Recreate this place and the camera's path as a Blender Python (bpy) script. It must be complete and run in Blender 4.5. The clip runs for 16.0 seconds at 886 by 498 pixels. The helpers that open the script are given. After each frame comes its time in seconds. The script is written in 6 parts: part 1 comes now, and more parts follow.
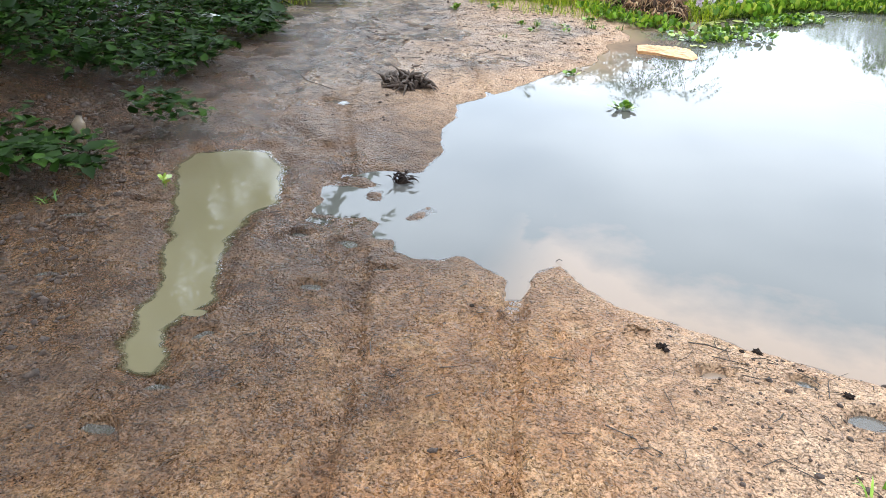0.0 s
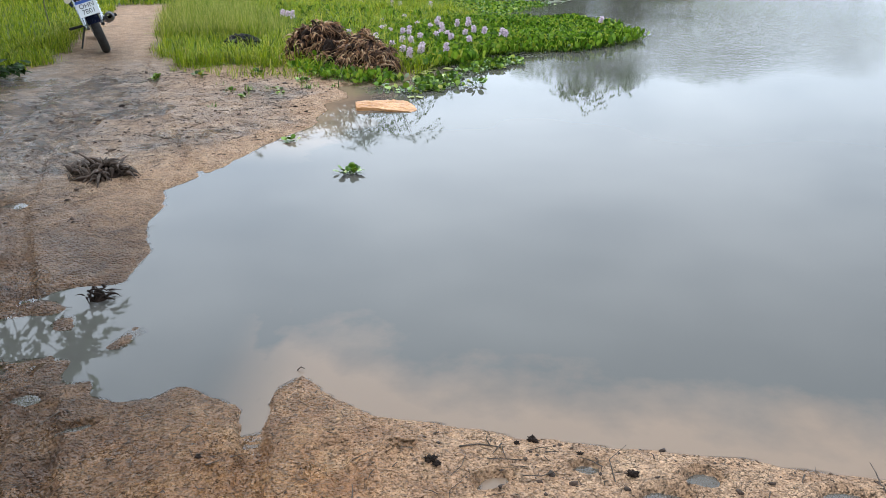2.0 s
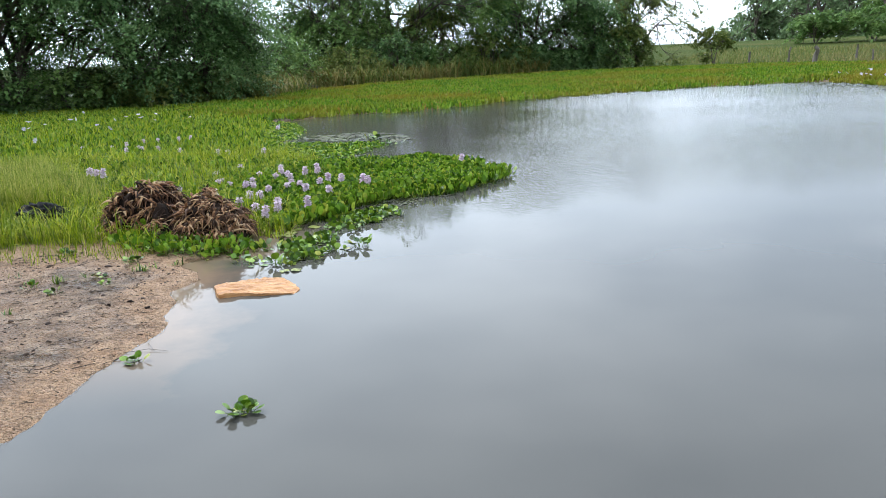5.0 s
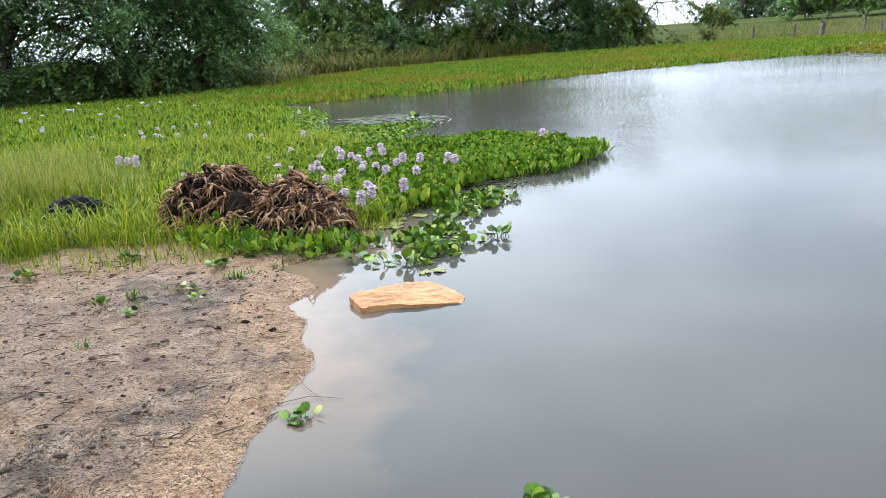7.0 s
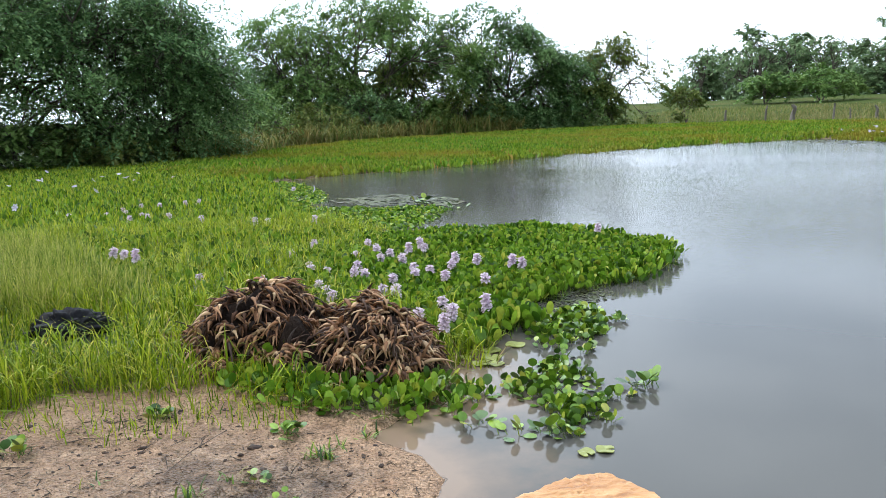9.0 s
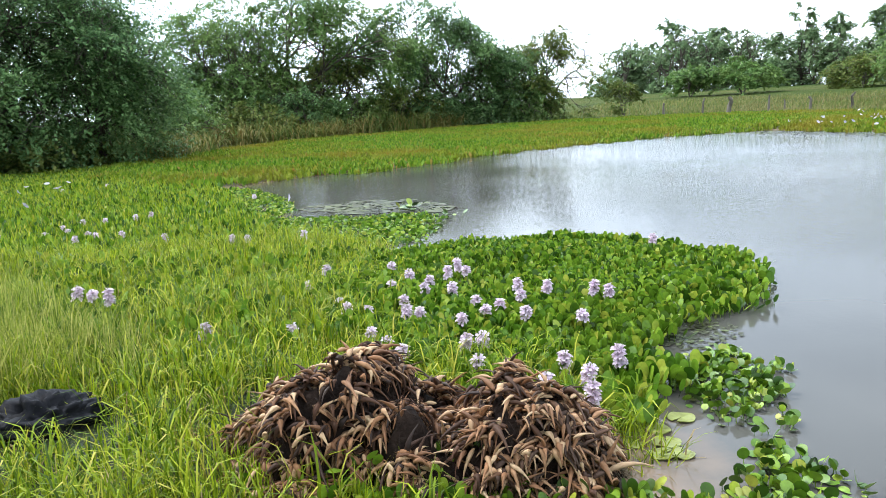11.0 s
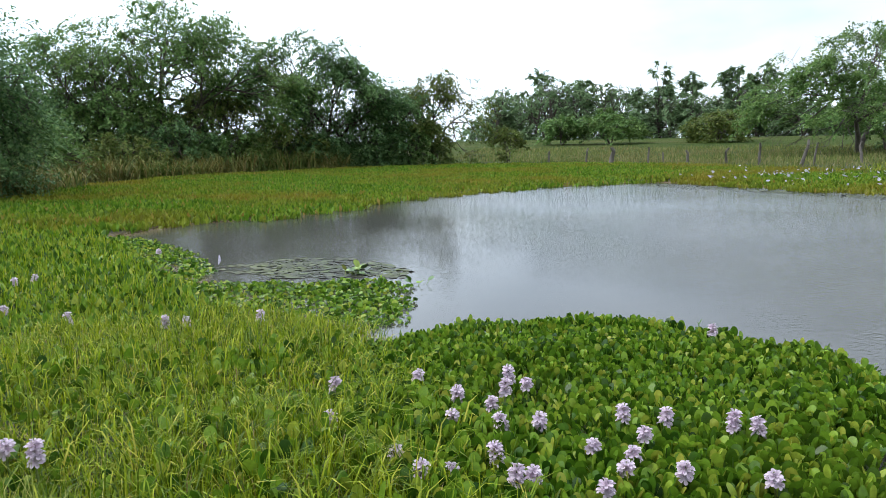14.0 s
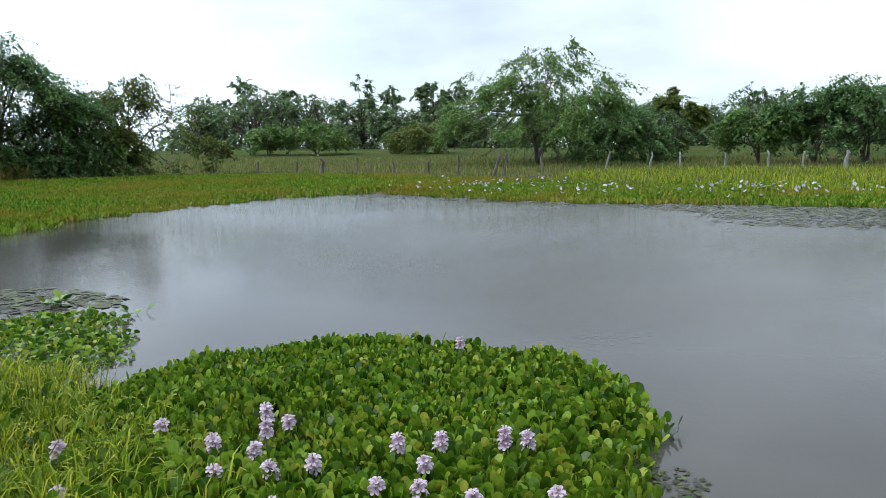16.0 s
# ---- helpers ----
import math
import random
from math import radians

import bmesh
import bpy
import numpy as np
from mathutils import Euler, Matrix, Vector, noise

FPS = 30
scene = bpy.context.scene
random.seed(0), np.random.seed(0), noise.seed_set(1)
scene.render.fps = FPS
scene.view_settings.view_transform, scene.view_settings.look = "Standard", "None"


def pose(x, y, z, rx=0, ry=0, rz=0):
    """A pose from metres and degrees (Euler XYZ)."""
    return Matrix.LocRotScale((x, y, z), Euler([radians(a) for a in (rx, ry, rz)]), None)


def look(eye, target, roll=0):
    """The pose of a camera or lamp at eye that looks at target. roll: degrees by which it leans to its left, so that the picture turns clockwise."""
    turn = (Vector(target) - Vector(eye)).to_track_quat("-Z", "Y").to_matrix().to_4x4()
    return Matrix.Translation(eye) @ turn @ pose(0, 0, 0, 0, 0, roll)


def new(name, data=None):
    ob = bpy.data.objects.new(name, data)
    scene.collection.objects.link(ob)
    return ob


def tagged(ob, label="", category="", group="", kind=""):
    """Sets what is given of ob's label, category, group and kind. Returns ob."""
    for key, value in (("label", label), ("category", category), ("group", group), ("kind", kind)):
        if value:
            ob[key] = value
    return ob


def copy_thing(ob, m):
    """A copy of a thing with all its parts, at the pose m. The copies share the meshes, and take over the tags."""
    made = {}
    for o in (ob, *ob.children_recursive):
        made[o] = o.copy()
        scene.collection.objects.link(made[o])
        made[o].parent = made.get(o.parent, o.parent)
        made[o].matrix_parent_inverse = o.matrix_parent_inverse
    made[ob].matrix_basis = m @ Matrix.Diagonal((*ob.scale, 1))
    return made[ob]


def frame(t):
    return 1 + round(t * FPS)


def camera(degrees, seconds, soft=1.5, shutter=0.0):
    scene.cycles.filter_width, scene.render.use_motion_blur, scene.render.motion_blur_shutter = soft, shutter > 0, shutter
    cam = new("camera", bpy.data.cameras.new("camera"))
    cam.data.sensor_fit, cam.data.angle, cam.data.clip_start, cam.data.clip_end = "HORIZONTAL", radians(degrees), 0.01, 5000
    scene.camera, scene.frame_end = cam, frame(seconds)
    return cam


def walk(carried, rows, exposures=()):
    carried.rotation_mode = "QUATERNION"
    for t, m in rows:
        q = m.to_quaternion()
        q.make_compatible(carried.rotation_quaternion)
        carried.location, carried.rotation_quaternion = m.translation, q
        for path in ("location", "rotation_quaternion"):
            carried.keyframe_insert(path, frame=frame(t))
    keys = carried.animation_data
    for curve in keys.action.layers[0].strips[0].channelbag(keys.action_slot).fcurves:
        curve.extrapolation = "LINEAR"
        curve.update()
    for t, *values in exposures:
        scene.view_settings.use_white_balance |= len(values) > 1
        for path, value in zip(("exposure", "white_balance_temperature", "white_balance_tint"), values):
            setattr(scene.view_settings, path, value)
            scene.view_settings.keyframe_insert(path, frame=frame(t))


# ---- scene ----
cam = camera(59.6, 16.0, 0.6)
PATH = [
    (0, (0.27, 0.045, 1.299), (-0.427, 1.689, 0.399), 0.7),
    (0.5, (0.255, 0.063, 1.303), (-0.281, 1.767, 0.403), 1.3),
    (1, (0.236, 0.131, 1.296), (-0.032, 1.902, 0.406), 0.8),
    (1.5, (0.247, 0.297, 1.291), (0.048, 2.105, 0.461), -0.3),
    (2, (0.247, 0.466, 1.277), (0.142, 2.304, 0.496), -0.5),
    (2.5, (0.192, 0.656, 1.298), (0.285, 2.546, 0.65), 0.2),
    (3, (0.165, 0.843, 1.266), (0.554, 2.695, 0.618), 1.6),
    (3.5, (0.119, 1.117, 1.265), (0.587, 2.975, 0.69), 1.7),
    (4, (0.011, 1.353, 1.248), (0.472, 3.237, 0.763), 0.8),
    (4.5, (-0.104, 1.595, 1.211), (0.336, 3.484, 0.724), -0.1),
    (5, (-0.245, 1.827, 1.216), (0.121, 3.736, 0.743), -2.3),
    (5.2, (-0.331, 1.868, 1.222), (0.002, 3.784, 0.755), -2.4),
    (7.3, (-1.057, 3.254, 1.001), (-0.651, 5.146, 0.498), -3.9),
    (7.5, (-1.111, 3.354, 1.039), (-0.701, 5.269, 0.63), -4.1),
    (8, (-1.25, 3.676, 1.094), (-0.799, 5.589, 0.723), -3.9),
    (8.5, (-1.348, 3.922, 1.121), (-0.875, 5.829, 0.752), -3.5),
    (9, (-1.437, 4.242, 1.137), (-0.915, 6.144, 0.805), -2.1),
    (9.2, (-1.492, 4.359, 1.142), (-0.881, 6.24, 0.844), -2.1),
    (11.3, (-1.908, 5.736, 1.165), (-1.202, 7.573, 0.81), -2.7),
    (11.5, (-1.935, 5.863, 1.168), (-1.241, 7.704, 0.813), -1.8),
    (12, (-2.022, 6.186, 1.205), (-1.351, 8.037, 0.854), 0.6),
    (12.5, (-2.083, 6.447, 1.279), (-1.413, 8.303, 0.957), 0.3),
    (13, (-2.108, 6.686, 1.296), (-1.451, 8.561, 1.066), 0.3),
    (13.5, (-2.181, 6.93, 1.264), (-1.486, 8.79, 1.028), 0.0),
    (14, (-2.221, 7.14, 1.3), (-1.203, 8.842, 1.041), -0.8),
    (14.5, (-2.213, 7.336, 1.312), (-1.009, 8.911, 1.046), -1.7),
    (15, (-2.246, 7.473, 1.315), (-0.876, 8.899, 1.021), -1.2),
    (15.5, (-2.252, 7.507, 1.337), (-0.75, 8.793, 1.038), -0.7),
    (16, (-2.23, 7.474, 1.337), (-0.658, 8.687, 1.095), -0.5),
]
walk(cam, [(t, look(e, g, r)) for t, e, g, r in PATH],
     [(0.0, 1.42), (1.0, 1.15), (2.0, 0.74), (3.0, 0.76), (4.0, 0.75), (5.0, 0.75), (7.5, 0.98), (9.0, 0.8), (11.5, 1.2), (12.5, 0.98), (13.0, 0.58), (13.5, 0.54), (14.5, 0.42), (15.5, 0.36), (16.0, 0.24)])

# soft light of an overcast day
# ---------------------------------------------------------------- world
world = bpy.data.worlds.new("overcast_sky")
scene.world = world
world.use_nodes = True
wn, wl = world.node_tree.nodes, world.node_tree.links
wn.clear()
w_out = wn.new("ShaderNodeOutputWorld")
w_bg = wn.new("ShaderNodeBackground")
w_sky = wn.new("ShaderNodeTexSky")
w_sky.sky_type = "NISHITA"
w_sky.sun_disc = False
w_sky.sun_elevation = radians(55)
w_sky.sun_rotation = radians(-52)
w_sky.altitude = 400
w_dim = wn.new("ShaderNodeVectorMath")
w_dim.operation = "SCALE"
w_dim.inputs["Scale"].default_value = 0.10
w_co = wn.new("ShaderNodeTexCoord")
w_map = wn.new("ShaderNodeMapping")
w_map.inputs["Scale"].default_value = (1.0, 1.0, 2.6)
w_noise = wn.new("ShaderNodeTexNoise")
w_noise.inputs["Scale"].default_value = 2.3
w_noise.inputs["Detail"].default_value = 5
w_noise.inputs["Roughness"].default_value = 0.5
w_ramp = wn.new("ShaderNodeValToRGB")
w_ramp.color_ramp.elements[0].position = 0.32
w_ramp.color_ramp.elements[0].color = (0.52, 0.63, 0.77, 1)
w_ramp.color_ramp.elements[1].position = 0.60
w_ramp.color_ramp.elements[1].color = (0.87, 0.985, 1.12, 1)
w_mix = wn.new("ShaderNodeMix")
w_mix.data_type = "RGBA"
w_mix.inputs[0].default_value = 0.88
wl.new(w_sky.outputs[0], w_dim.inputs[0])
wl.new(w_co.outputs["Generated"], w_map.inputs[0])
wl.new(w_map.outputs[0], w_noise.inputs["Vector"])
wl.new(w_noise.outputs["Fac"], w_ramp.inputs[0])
wl.new(w_dim.outputs[0], w_mix.inputs[6])
wl.new(w_ramp.outputs[0], w_mix.inputs[7])
wl.new(w_mix.outputs[2], w_bg.inputs[0])
w_bg.inputs[1].default_value = 1.0
w_way = wn.new("ShaderNodeVectorMath")
w_way.operation = "DOT_PRODUCT"
w_way.inputs[1].default_value = (-0.35, 0.75, 0.55)
w_glow = wn.new("ShaderNodeMapRange")
w_glow.inputs["From Min"].default_value, w_glow.inputs["From Max"].default_value = 0.25, 0.97
w_glow.inputs["To Min"].default_value, w_glow.inputs["To Max"].default_value = 1.06, 2.25
wl.new(w_co.outputs["Generated"], w_way.inputs[0])
wl.new(w_way.outputs["Value"], w_glow.inputs[0])
wl.new(w_glow.outputs[0], w_bg.inputs[1])
wl.new(w_bg.outputs[0], w_out.inputs[0])

sun = new("sun", bpy.data.lights.new("sun", "SUN"))
sun.data.energy, sun.data.angle, sun.data.color = 1.1, radians(25), (1.0, 0.96, 0.9)
sun.matrix_world = look((-14, 16, 26), (0, 5, 0))

# ---------------------------------------------------------------- number helpers
rng = np.random.default_rng(7)


def vnoise(x, y, scale, seed):
    """Smooth value noise from -1 to 1."""
    x, y = np.asarray(x) / scale + seed * 17.3, np.asarray(y) / scale - seed * 9.1
    ix, iy = np.floor(x).astype(np.int64), np.floor(y).astype(np.int64)
    fx, fy = x - ix, y - iy
    fx, fy = fx * fx * (3 - 2 * fx), fy * fy * (3 - 2 * fy)

    def h(a, b):
        n = (a * 374761393 + b * 668265263 + seed * 1442695) & 0xFFFFFFFF
        n = ((n ^ (n >> 13)) * 1274126177) & 0xFFFFFFFF
        return ((n ^ (n >> 16)) & 0xFFFF) / 32767.5 - 1

    return ((h(ix, iy) * (1 - fx) + h(ix + 1, iy) * fx) * (1 - fy)
            + (h(ix, iy + 1) * (1 - fx) + h(ix + 1, iy + 1) * fx) * fy)


def fbm(x, y, scale, seed, octaves=4, gain=0.5):
    total, amp = 0, 1
    for i in range(octaves):
        total = total + amp * vnoise(x, y, scale / 2 ** i, seed + i)
        amp *= gain
    return total


def sstep(a, b, v):
    u = np.clip((np.asarray(v, float) - a) / (b - a), 0, 1)
    return u * u * (3 - 2 * u)


def inside_distance(poly, x, y):
    """Distance to a polygon's edge, positive inside it."""
    x, y = np.asarray(x, float), np.asarray(y, float)
    best, inside = np.full(x.shape, 1e9), np.zeros(x.shape, bool)
    for (ax, ay), (bx, by) in zip(poly, poly[1:] + poly[:1]):
        dx, dy = bx - ax, by - ay
        u = np.clip(((x - ax) * dx + (y - ay) * dy) / (dx * dx + dy * dy + 1e-12), 0, 1)
        best = np.minimum(best, np.hypot(x - ax - u * dx, y - ay - u * dy))
        crosses = ((ay > y) != (by > y)) & (x < dx * (y - ay) / (dy if abs(dy) > 1e-9 else 1e-9) + ax)
        inside ^= crosses
    return np.where(inside, best, -best)


# ---------------------------------------------------------------- plan
SHORE = [(8.0, 0.6), (4.0, 1.5), (1.6, 1.98), (0.92, 2.10), (0.55, 2.15), (0.20, 2.22), (-0.05, 2.27), (-0.18, 2.36), (-0.31, 2.50),
         (-0.40, 2.30), (-0.62, 2.37), (-0.80, 2.40), (-0.98, 2.46), (-1.14, 2.72), (-1.13, 2.95), (-1.13, 3.40), (-1.30, 3.75),
         (-1.42, 4.20), (-1.25, 4.62), (-1.12, 5.08), (-1.0, 5.30), (-0.90, 5.55), (-0.91, 5.98), (-0.97, 6.28), (-0.84, 6.48), (-0.88, 6.68),
         (-1.04, 6.90), (-0.88, 7.03)]
MARSH = [(-0.62, 7.15), (-0.40, 7.9), (-0.25, 8.6), (-0.15, 9.5), (-0.10, 11.0), (-0.30, 13.0), (-0.55, 15.0), (-0.65, 19.8),
         (0.8, 21.4), (3.2, 21.8), (5.7, 24.0), (9.9, 26.0), (13.6, 27.2), (17.0, 27.2), (18.4, 26.2), (18.1, 23.4), (17.3, 20.0),
         (17.3, 17.5), (17.9, 15.5), (18.6, 13.4), (19.1, 11.6), (19.4, 10.0), (19.0, 5.0), (14.0, 1.5)]
POND = SHORE + MARSH
PUDDLE = [(-1.25, 1.29), (-1.13, 1.32), (-1.17, 1.44), (-1.26, 1.60), (-1.24, 1.73), (-1.36, 1.93), (-1.47, 2.10), (-1.50, 2.25), (-1.47, 2.46), (-1.58, 2.66),
          (-1.68, 2.83), (-1.88, 2.99), (-2.06, 2.93), (-2.22, 2.83), (-2.19, 2.65), (-1.89, 2.28), (-1.66, 1.99), (-1.46, 1.67), (-1.35, 1.43)]
MUD = [(2.5, -3), (2.5, 2.4), (-0.3, 2.6), (-0.8, 5.0), (-0.8, 6.7), (-0.95, 6.95), (-1.27, 7.2), (-1.45, 7.6), (-1.75, 7.55),
       (-2.05, 7.65), (-2.5, 7.45), (-2.75, 7.75), (-3.1, 8.4), (-3.5, 9.6), (-4.6, 13.0), (-5.6, 13.0), (-4.7, 10.0), (-4.1, 8.6),
       (-3.75, 7.25), (-3.9, 6.3), (-3.55, 5.4), (-3.15, 4.5), (-2.9, 3.7), (-2.45, 3.1), (-2.5, 2.75), (-2.55, 2.3), (-2.5, 1.9),
       (-2.6, 0.5), (-3, -3)]
# small hollows that hold water: x, y, half length, half width, turn
HOLLOWS = [(-1.00, 1.91, .055, .035, 0), (-0.84, 2.14, .06, .035, 30), (-1.22, 1.64, .05, .03, 20), (-1.13, 1.53, .05, .03, 70),
           (-1.07, 1.27, .05, .025, 40), (-1.08, 1.09, .06, .03, 15), (-2.14, 2.01, .08, .04, 30), (-1.85, 1.63, .07, .04, 20),
           (-2.00, 2.24, .08, .025, 10), (-1.07, 2.27, .05, .04, 0), (-1.26, 2.24, .06, .04, 30), (0.68, 1.94, .075, .045, 10),
           (0.79, 2.02, .06, .04, 0), (0.78, 1.84, .085, .05, 20), (1.11, 1.96, .08, .045, 0), (0.51, 2.05, .045, .03, 0),
           (0.28, 1.99, .06, .03, 30), (0.04, 2.11, .035, .02, 0), (-2.03, 3.85, .10, .05, 20)]
# film of water between the puddle and the pond
FILM = [(-1.36, 2.42), (-1.0, 2.34), (-0.72, 2.36), (-0.74, 2.72), (-1.0, 3.02), (-1.3, 3.05), (-1.48, 2.88)]
RUTS = [(((-0.10, 1.25), (-0.30, 1.90), (-0.41, 2.34), (-0.52, 3.0)), .035, .020),
        (((0.12, 0.7), (0.10, 1.57), (-0.05, 1.90), (-0.14, 2.08)), .04, .008),
        (((-0.35, 0.7), (-0.69, 1.65), (-1.01, 2.25), (-1.36, 2.81), (-1.9, 3.7), (-2.6, 5.4)), .04, .016),
        (((-1.7, 3.1), (-2.18, 3.35), (-2.61, 4.29), (-3.0, 5.6), (-3.3, 7.4)), .09, .015),
        (((-1.25, 4.4), (-1.48, 4.67), (-2.1, 5.9), (-2.66, 7.11), (-3.2, 8.2)), .03, .014)]


def line_distance(line, x, y):
    best, along, run = np.full(np.shape(x), 1e9), np.zeros(np.shape(x)), 0.0
    for (ax, ay), (bx, by) in zip(line, line[1:]):
        dx, dy = bx - ax, by - ay
        u = np.clip(((x - ax) * dx + (y - ay) * dy) / (dx * dx + dy * dy), 0, 1)
        d = np.hypot(x - ax - u * dx, y - ay - u * dy)
        near = d < best
        best, along = np.where(near, d, best), np.where(near, run + u * math.hypot(dx, dy), along)
        run += math.hypot(dx, dy)
    return best, along


def ground(x, y, fine=True):
    """Height of the ground; the pond's surface is at 0."""
    x, y = np.asarray(x, float), np.asarray(y, float)
    d = inside_distance(POND, x, y) + (0.022 * vnoise(x, y, 0.35, 3) + 0.012 * vnoise(x, y, 0.09, 4)) * sstep(40, 10, np.hypot(x, y))
    out, deep = np.maximum(-d, 0), np.maximum(d, 0)
    z = 0.010 * (1 - np.exp(-out / 0.025)) + 0.048 * (1 - np.exp(-out / 0.55)) + 0.03 * sstep(1, 4, out)
    z = z - 0.012 * (1 - np.exp(-deep / 0.03)) - 0.17 * (1 - np.exp(-deep / 0.7)) - 0.5 * sstep(1, 5, deep)
    r = np.hypot(x, y - 12)
    z = z + 0.25 * sstep(15, 40, r) * (d < 0) + 1.9 * sstep(38, 110, r)
    z = z + 0.30 * sstep(0.0, 1.8, -inside_distance(MUD, x, y)) * (x < -2.3) * sstep(8.5, 6.5, y)
    if fine:
        mud = sstep(-0.3, 0.2, inside_distance(MUD, x, y)) * sstep(9, 7.5, y)
        z = z + mud * (0.010 * fbm(x, y, 0.45, 11, 3) + 0.005 * fbm(x, y, 0.11, 21, 3, 0.6) * sstep(-0.12, 0.05, -d))
        rough = sstep(-0.6, 0.3, fbm(x, y, 1.1, 41, 2)) * sstep(0.9, 0.2, out) * sstep(-0.02, 0.05, out)
        z = z + mud * rough * 0.010 * np.abs(fbm(x, y, 0.06, 51, 2))
        for line, width, depth in RUTS:
            dist, along = line_distance(line, x, y)
            wob = dist + 0.012 * vnoise(x, y, 0.1, 77)
            tread = 0.35 * np.sin(along * 210) * (wob < width)
            z = z - depth * (1 - sstep(width * 0.7, width * 1.2, wob)) * (1 + tread * 0.5) + 0.35 * depth * np.exp(-((wob - width * 1.6) / (width * 0.5)) ** 2)
        p = inside_distance(PUDDLE, x, y) + 0.03 * fbm(x, y, 0.12, 5, 2)
        z = np.where(p > -0.08, np.minimum(z, z * (1 - sstep(-0.08, 0.0, p)) + sstep(-0.08, 0.0, p) * (0.030 - 0.045 * sstep(0, 0.1, p))), z)
        f = np.where(p > -0.06, -1.0, inside_distance(FILM, x, y))
        z = np.where(f > -0.1, z * (1 - 0.95 * sstep(-0.1, 0.06, f)) + sstep(-0.1, 0.06, f) * (-0.013 + 0.022 * fbm(x, y, 0.13, 61, 3)), z)
        for hx, hy, a, b, turn in HOLLOWS:
            c, s = math.cos(radians(turn)), math.sin(radians(turn))
            u, v = ((x - hx) * c + (y - hy) * s) / a, (-(x - hx) * s + (y - hy) * c) / b
            q = np.hypot(u, v) + 0.2 * vnoise(x, y, 0.04, 91)
            z = z - 0.030 * (1 - sstep(0.55, 1.05, q)) + 0.008 * np.exp(-((q - 1.25) / 0.22) ** 2)
    return z


# ---------------------------------------------------------------- mesh helpers
def mesh_np(name, verts, quads=None, tris=None, material=None, parent=None, smooth=False, label=""):
    """One mesh object from arrays."""
    me = bpy.data.meshes.new(name)
    verts = np.asarray(verts, np.float32).reshape(-1, 3)
    loops, starts, at = [], [], 0
    for faces in (quads, tris):
        if faces is None or len(faces) == 0:
            continue
        faces = np.asarray(faces, np.int32)
        loops.append(faces.ravel())
        starts.append(at + np.arange(len(faces)) * faces.shape[1])
        at += faces.size
    loops, starts = np.concatenate(loops), np.concatenate(starts)
    me.vertices.add(len(verts))
    me.vertices.foreach_set("co", verts.ravel())
    me.loops.add(len(loops))
    me.loops.foreach_set("vertex_index", loops.astype(np.int32))
    me.polygons.add(len(starts))
    me.polygons.foreach_set("loop_start", starts.astype(np.int32))
    me.update(calc_edges=True)
    me.validate()
    if smooth:
        me.polygons.foreach_set("use_smooth", np.ones(len(me.polygons), bool))
    if material:
        me.materials.append(material)
    ob = new(name, me)
    if parent:
        ob.parent = parent
    return tagged(ob, label)


def part(name, bm, material, parent, label="", smooth=False):
    """Links a bmesh as one mesh object under a thing."""
    me = bpy.data.meshes.new(name)
    bm.to_mesh(me)
    bm.free()
    if smooth:
        for p in me.polygons:
            p.use_smooth = True
    me.materials.append(material)
    ob = new(name, me)
    if parent:
        ob.parent = parent
    return tagged(ob, label)


def thing(name, m, label, category, group="", kind=""):
    ob = new(name)
    ob.matrix_world = m
    return tagged(ob, label, category, group, kind)


def turns(yaw, tilt, spin=None):
    """Rotation matrices: spin about z, then tilt about x, then yaw about z."""
    n = len(yaw)

    def about(axis, a):
        m = np.zeros((n, 3, 3))
        i, j, k = {"x": (1, 2, 0), "z": (0, 1, 2)}[axis]
        c, s = np.cos(a), np.sin(a)
        m[:, i, i], m[:, j, j], m[:, i, j], m[:, j, i], m[:, k, k] = c, c, -s, s, 1
        return m

    r = about("z", yaw) @ about("x", tilt)
    return r @ about("z", spin) if spin is not None else r


def strew(template, places, rotations, scales):
    """Copies of a small template, joined: vertices, quads and triangles."""
    tv, tq, tt = template
    tv = np.asarray(tv, float)
    n = len(places)
    scales = np.asarray(scales, float)
    if scales.ndim == 1:
        scales = np.repeat(scales[:, None], 3, 1)
    v = np.einsum("nij,nkj->nki", rotations, tv[None] * scales[:, None]) + np.asarray(places)[:, None]
    step = (np.arange(n) * len(tv))[:, None, None]
    q = (np.asarray(tq, int)[None] + step).reshape(-1, 4) if len(tq) else None
    t = (np.asarray(tt, int)[None] + step).reshape(-1, 3) if len(tt) else None
    return v.reshape(-1, 3), q, t


def joined(*sets):
    vs, qs, ts, at = [], [], [], 0
    for v, q, t in sets:
        vs.append(v)
        if q is not None:
            qs.append(q + at)
        if t is not None:
            ts.append(t + at)
        at += len(v)
    return np.concatenate(vs), np.concatenate(qs) if qs else None, np.concatenate(ts) if ts else None


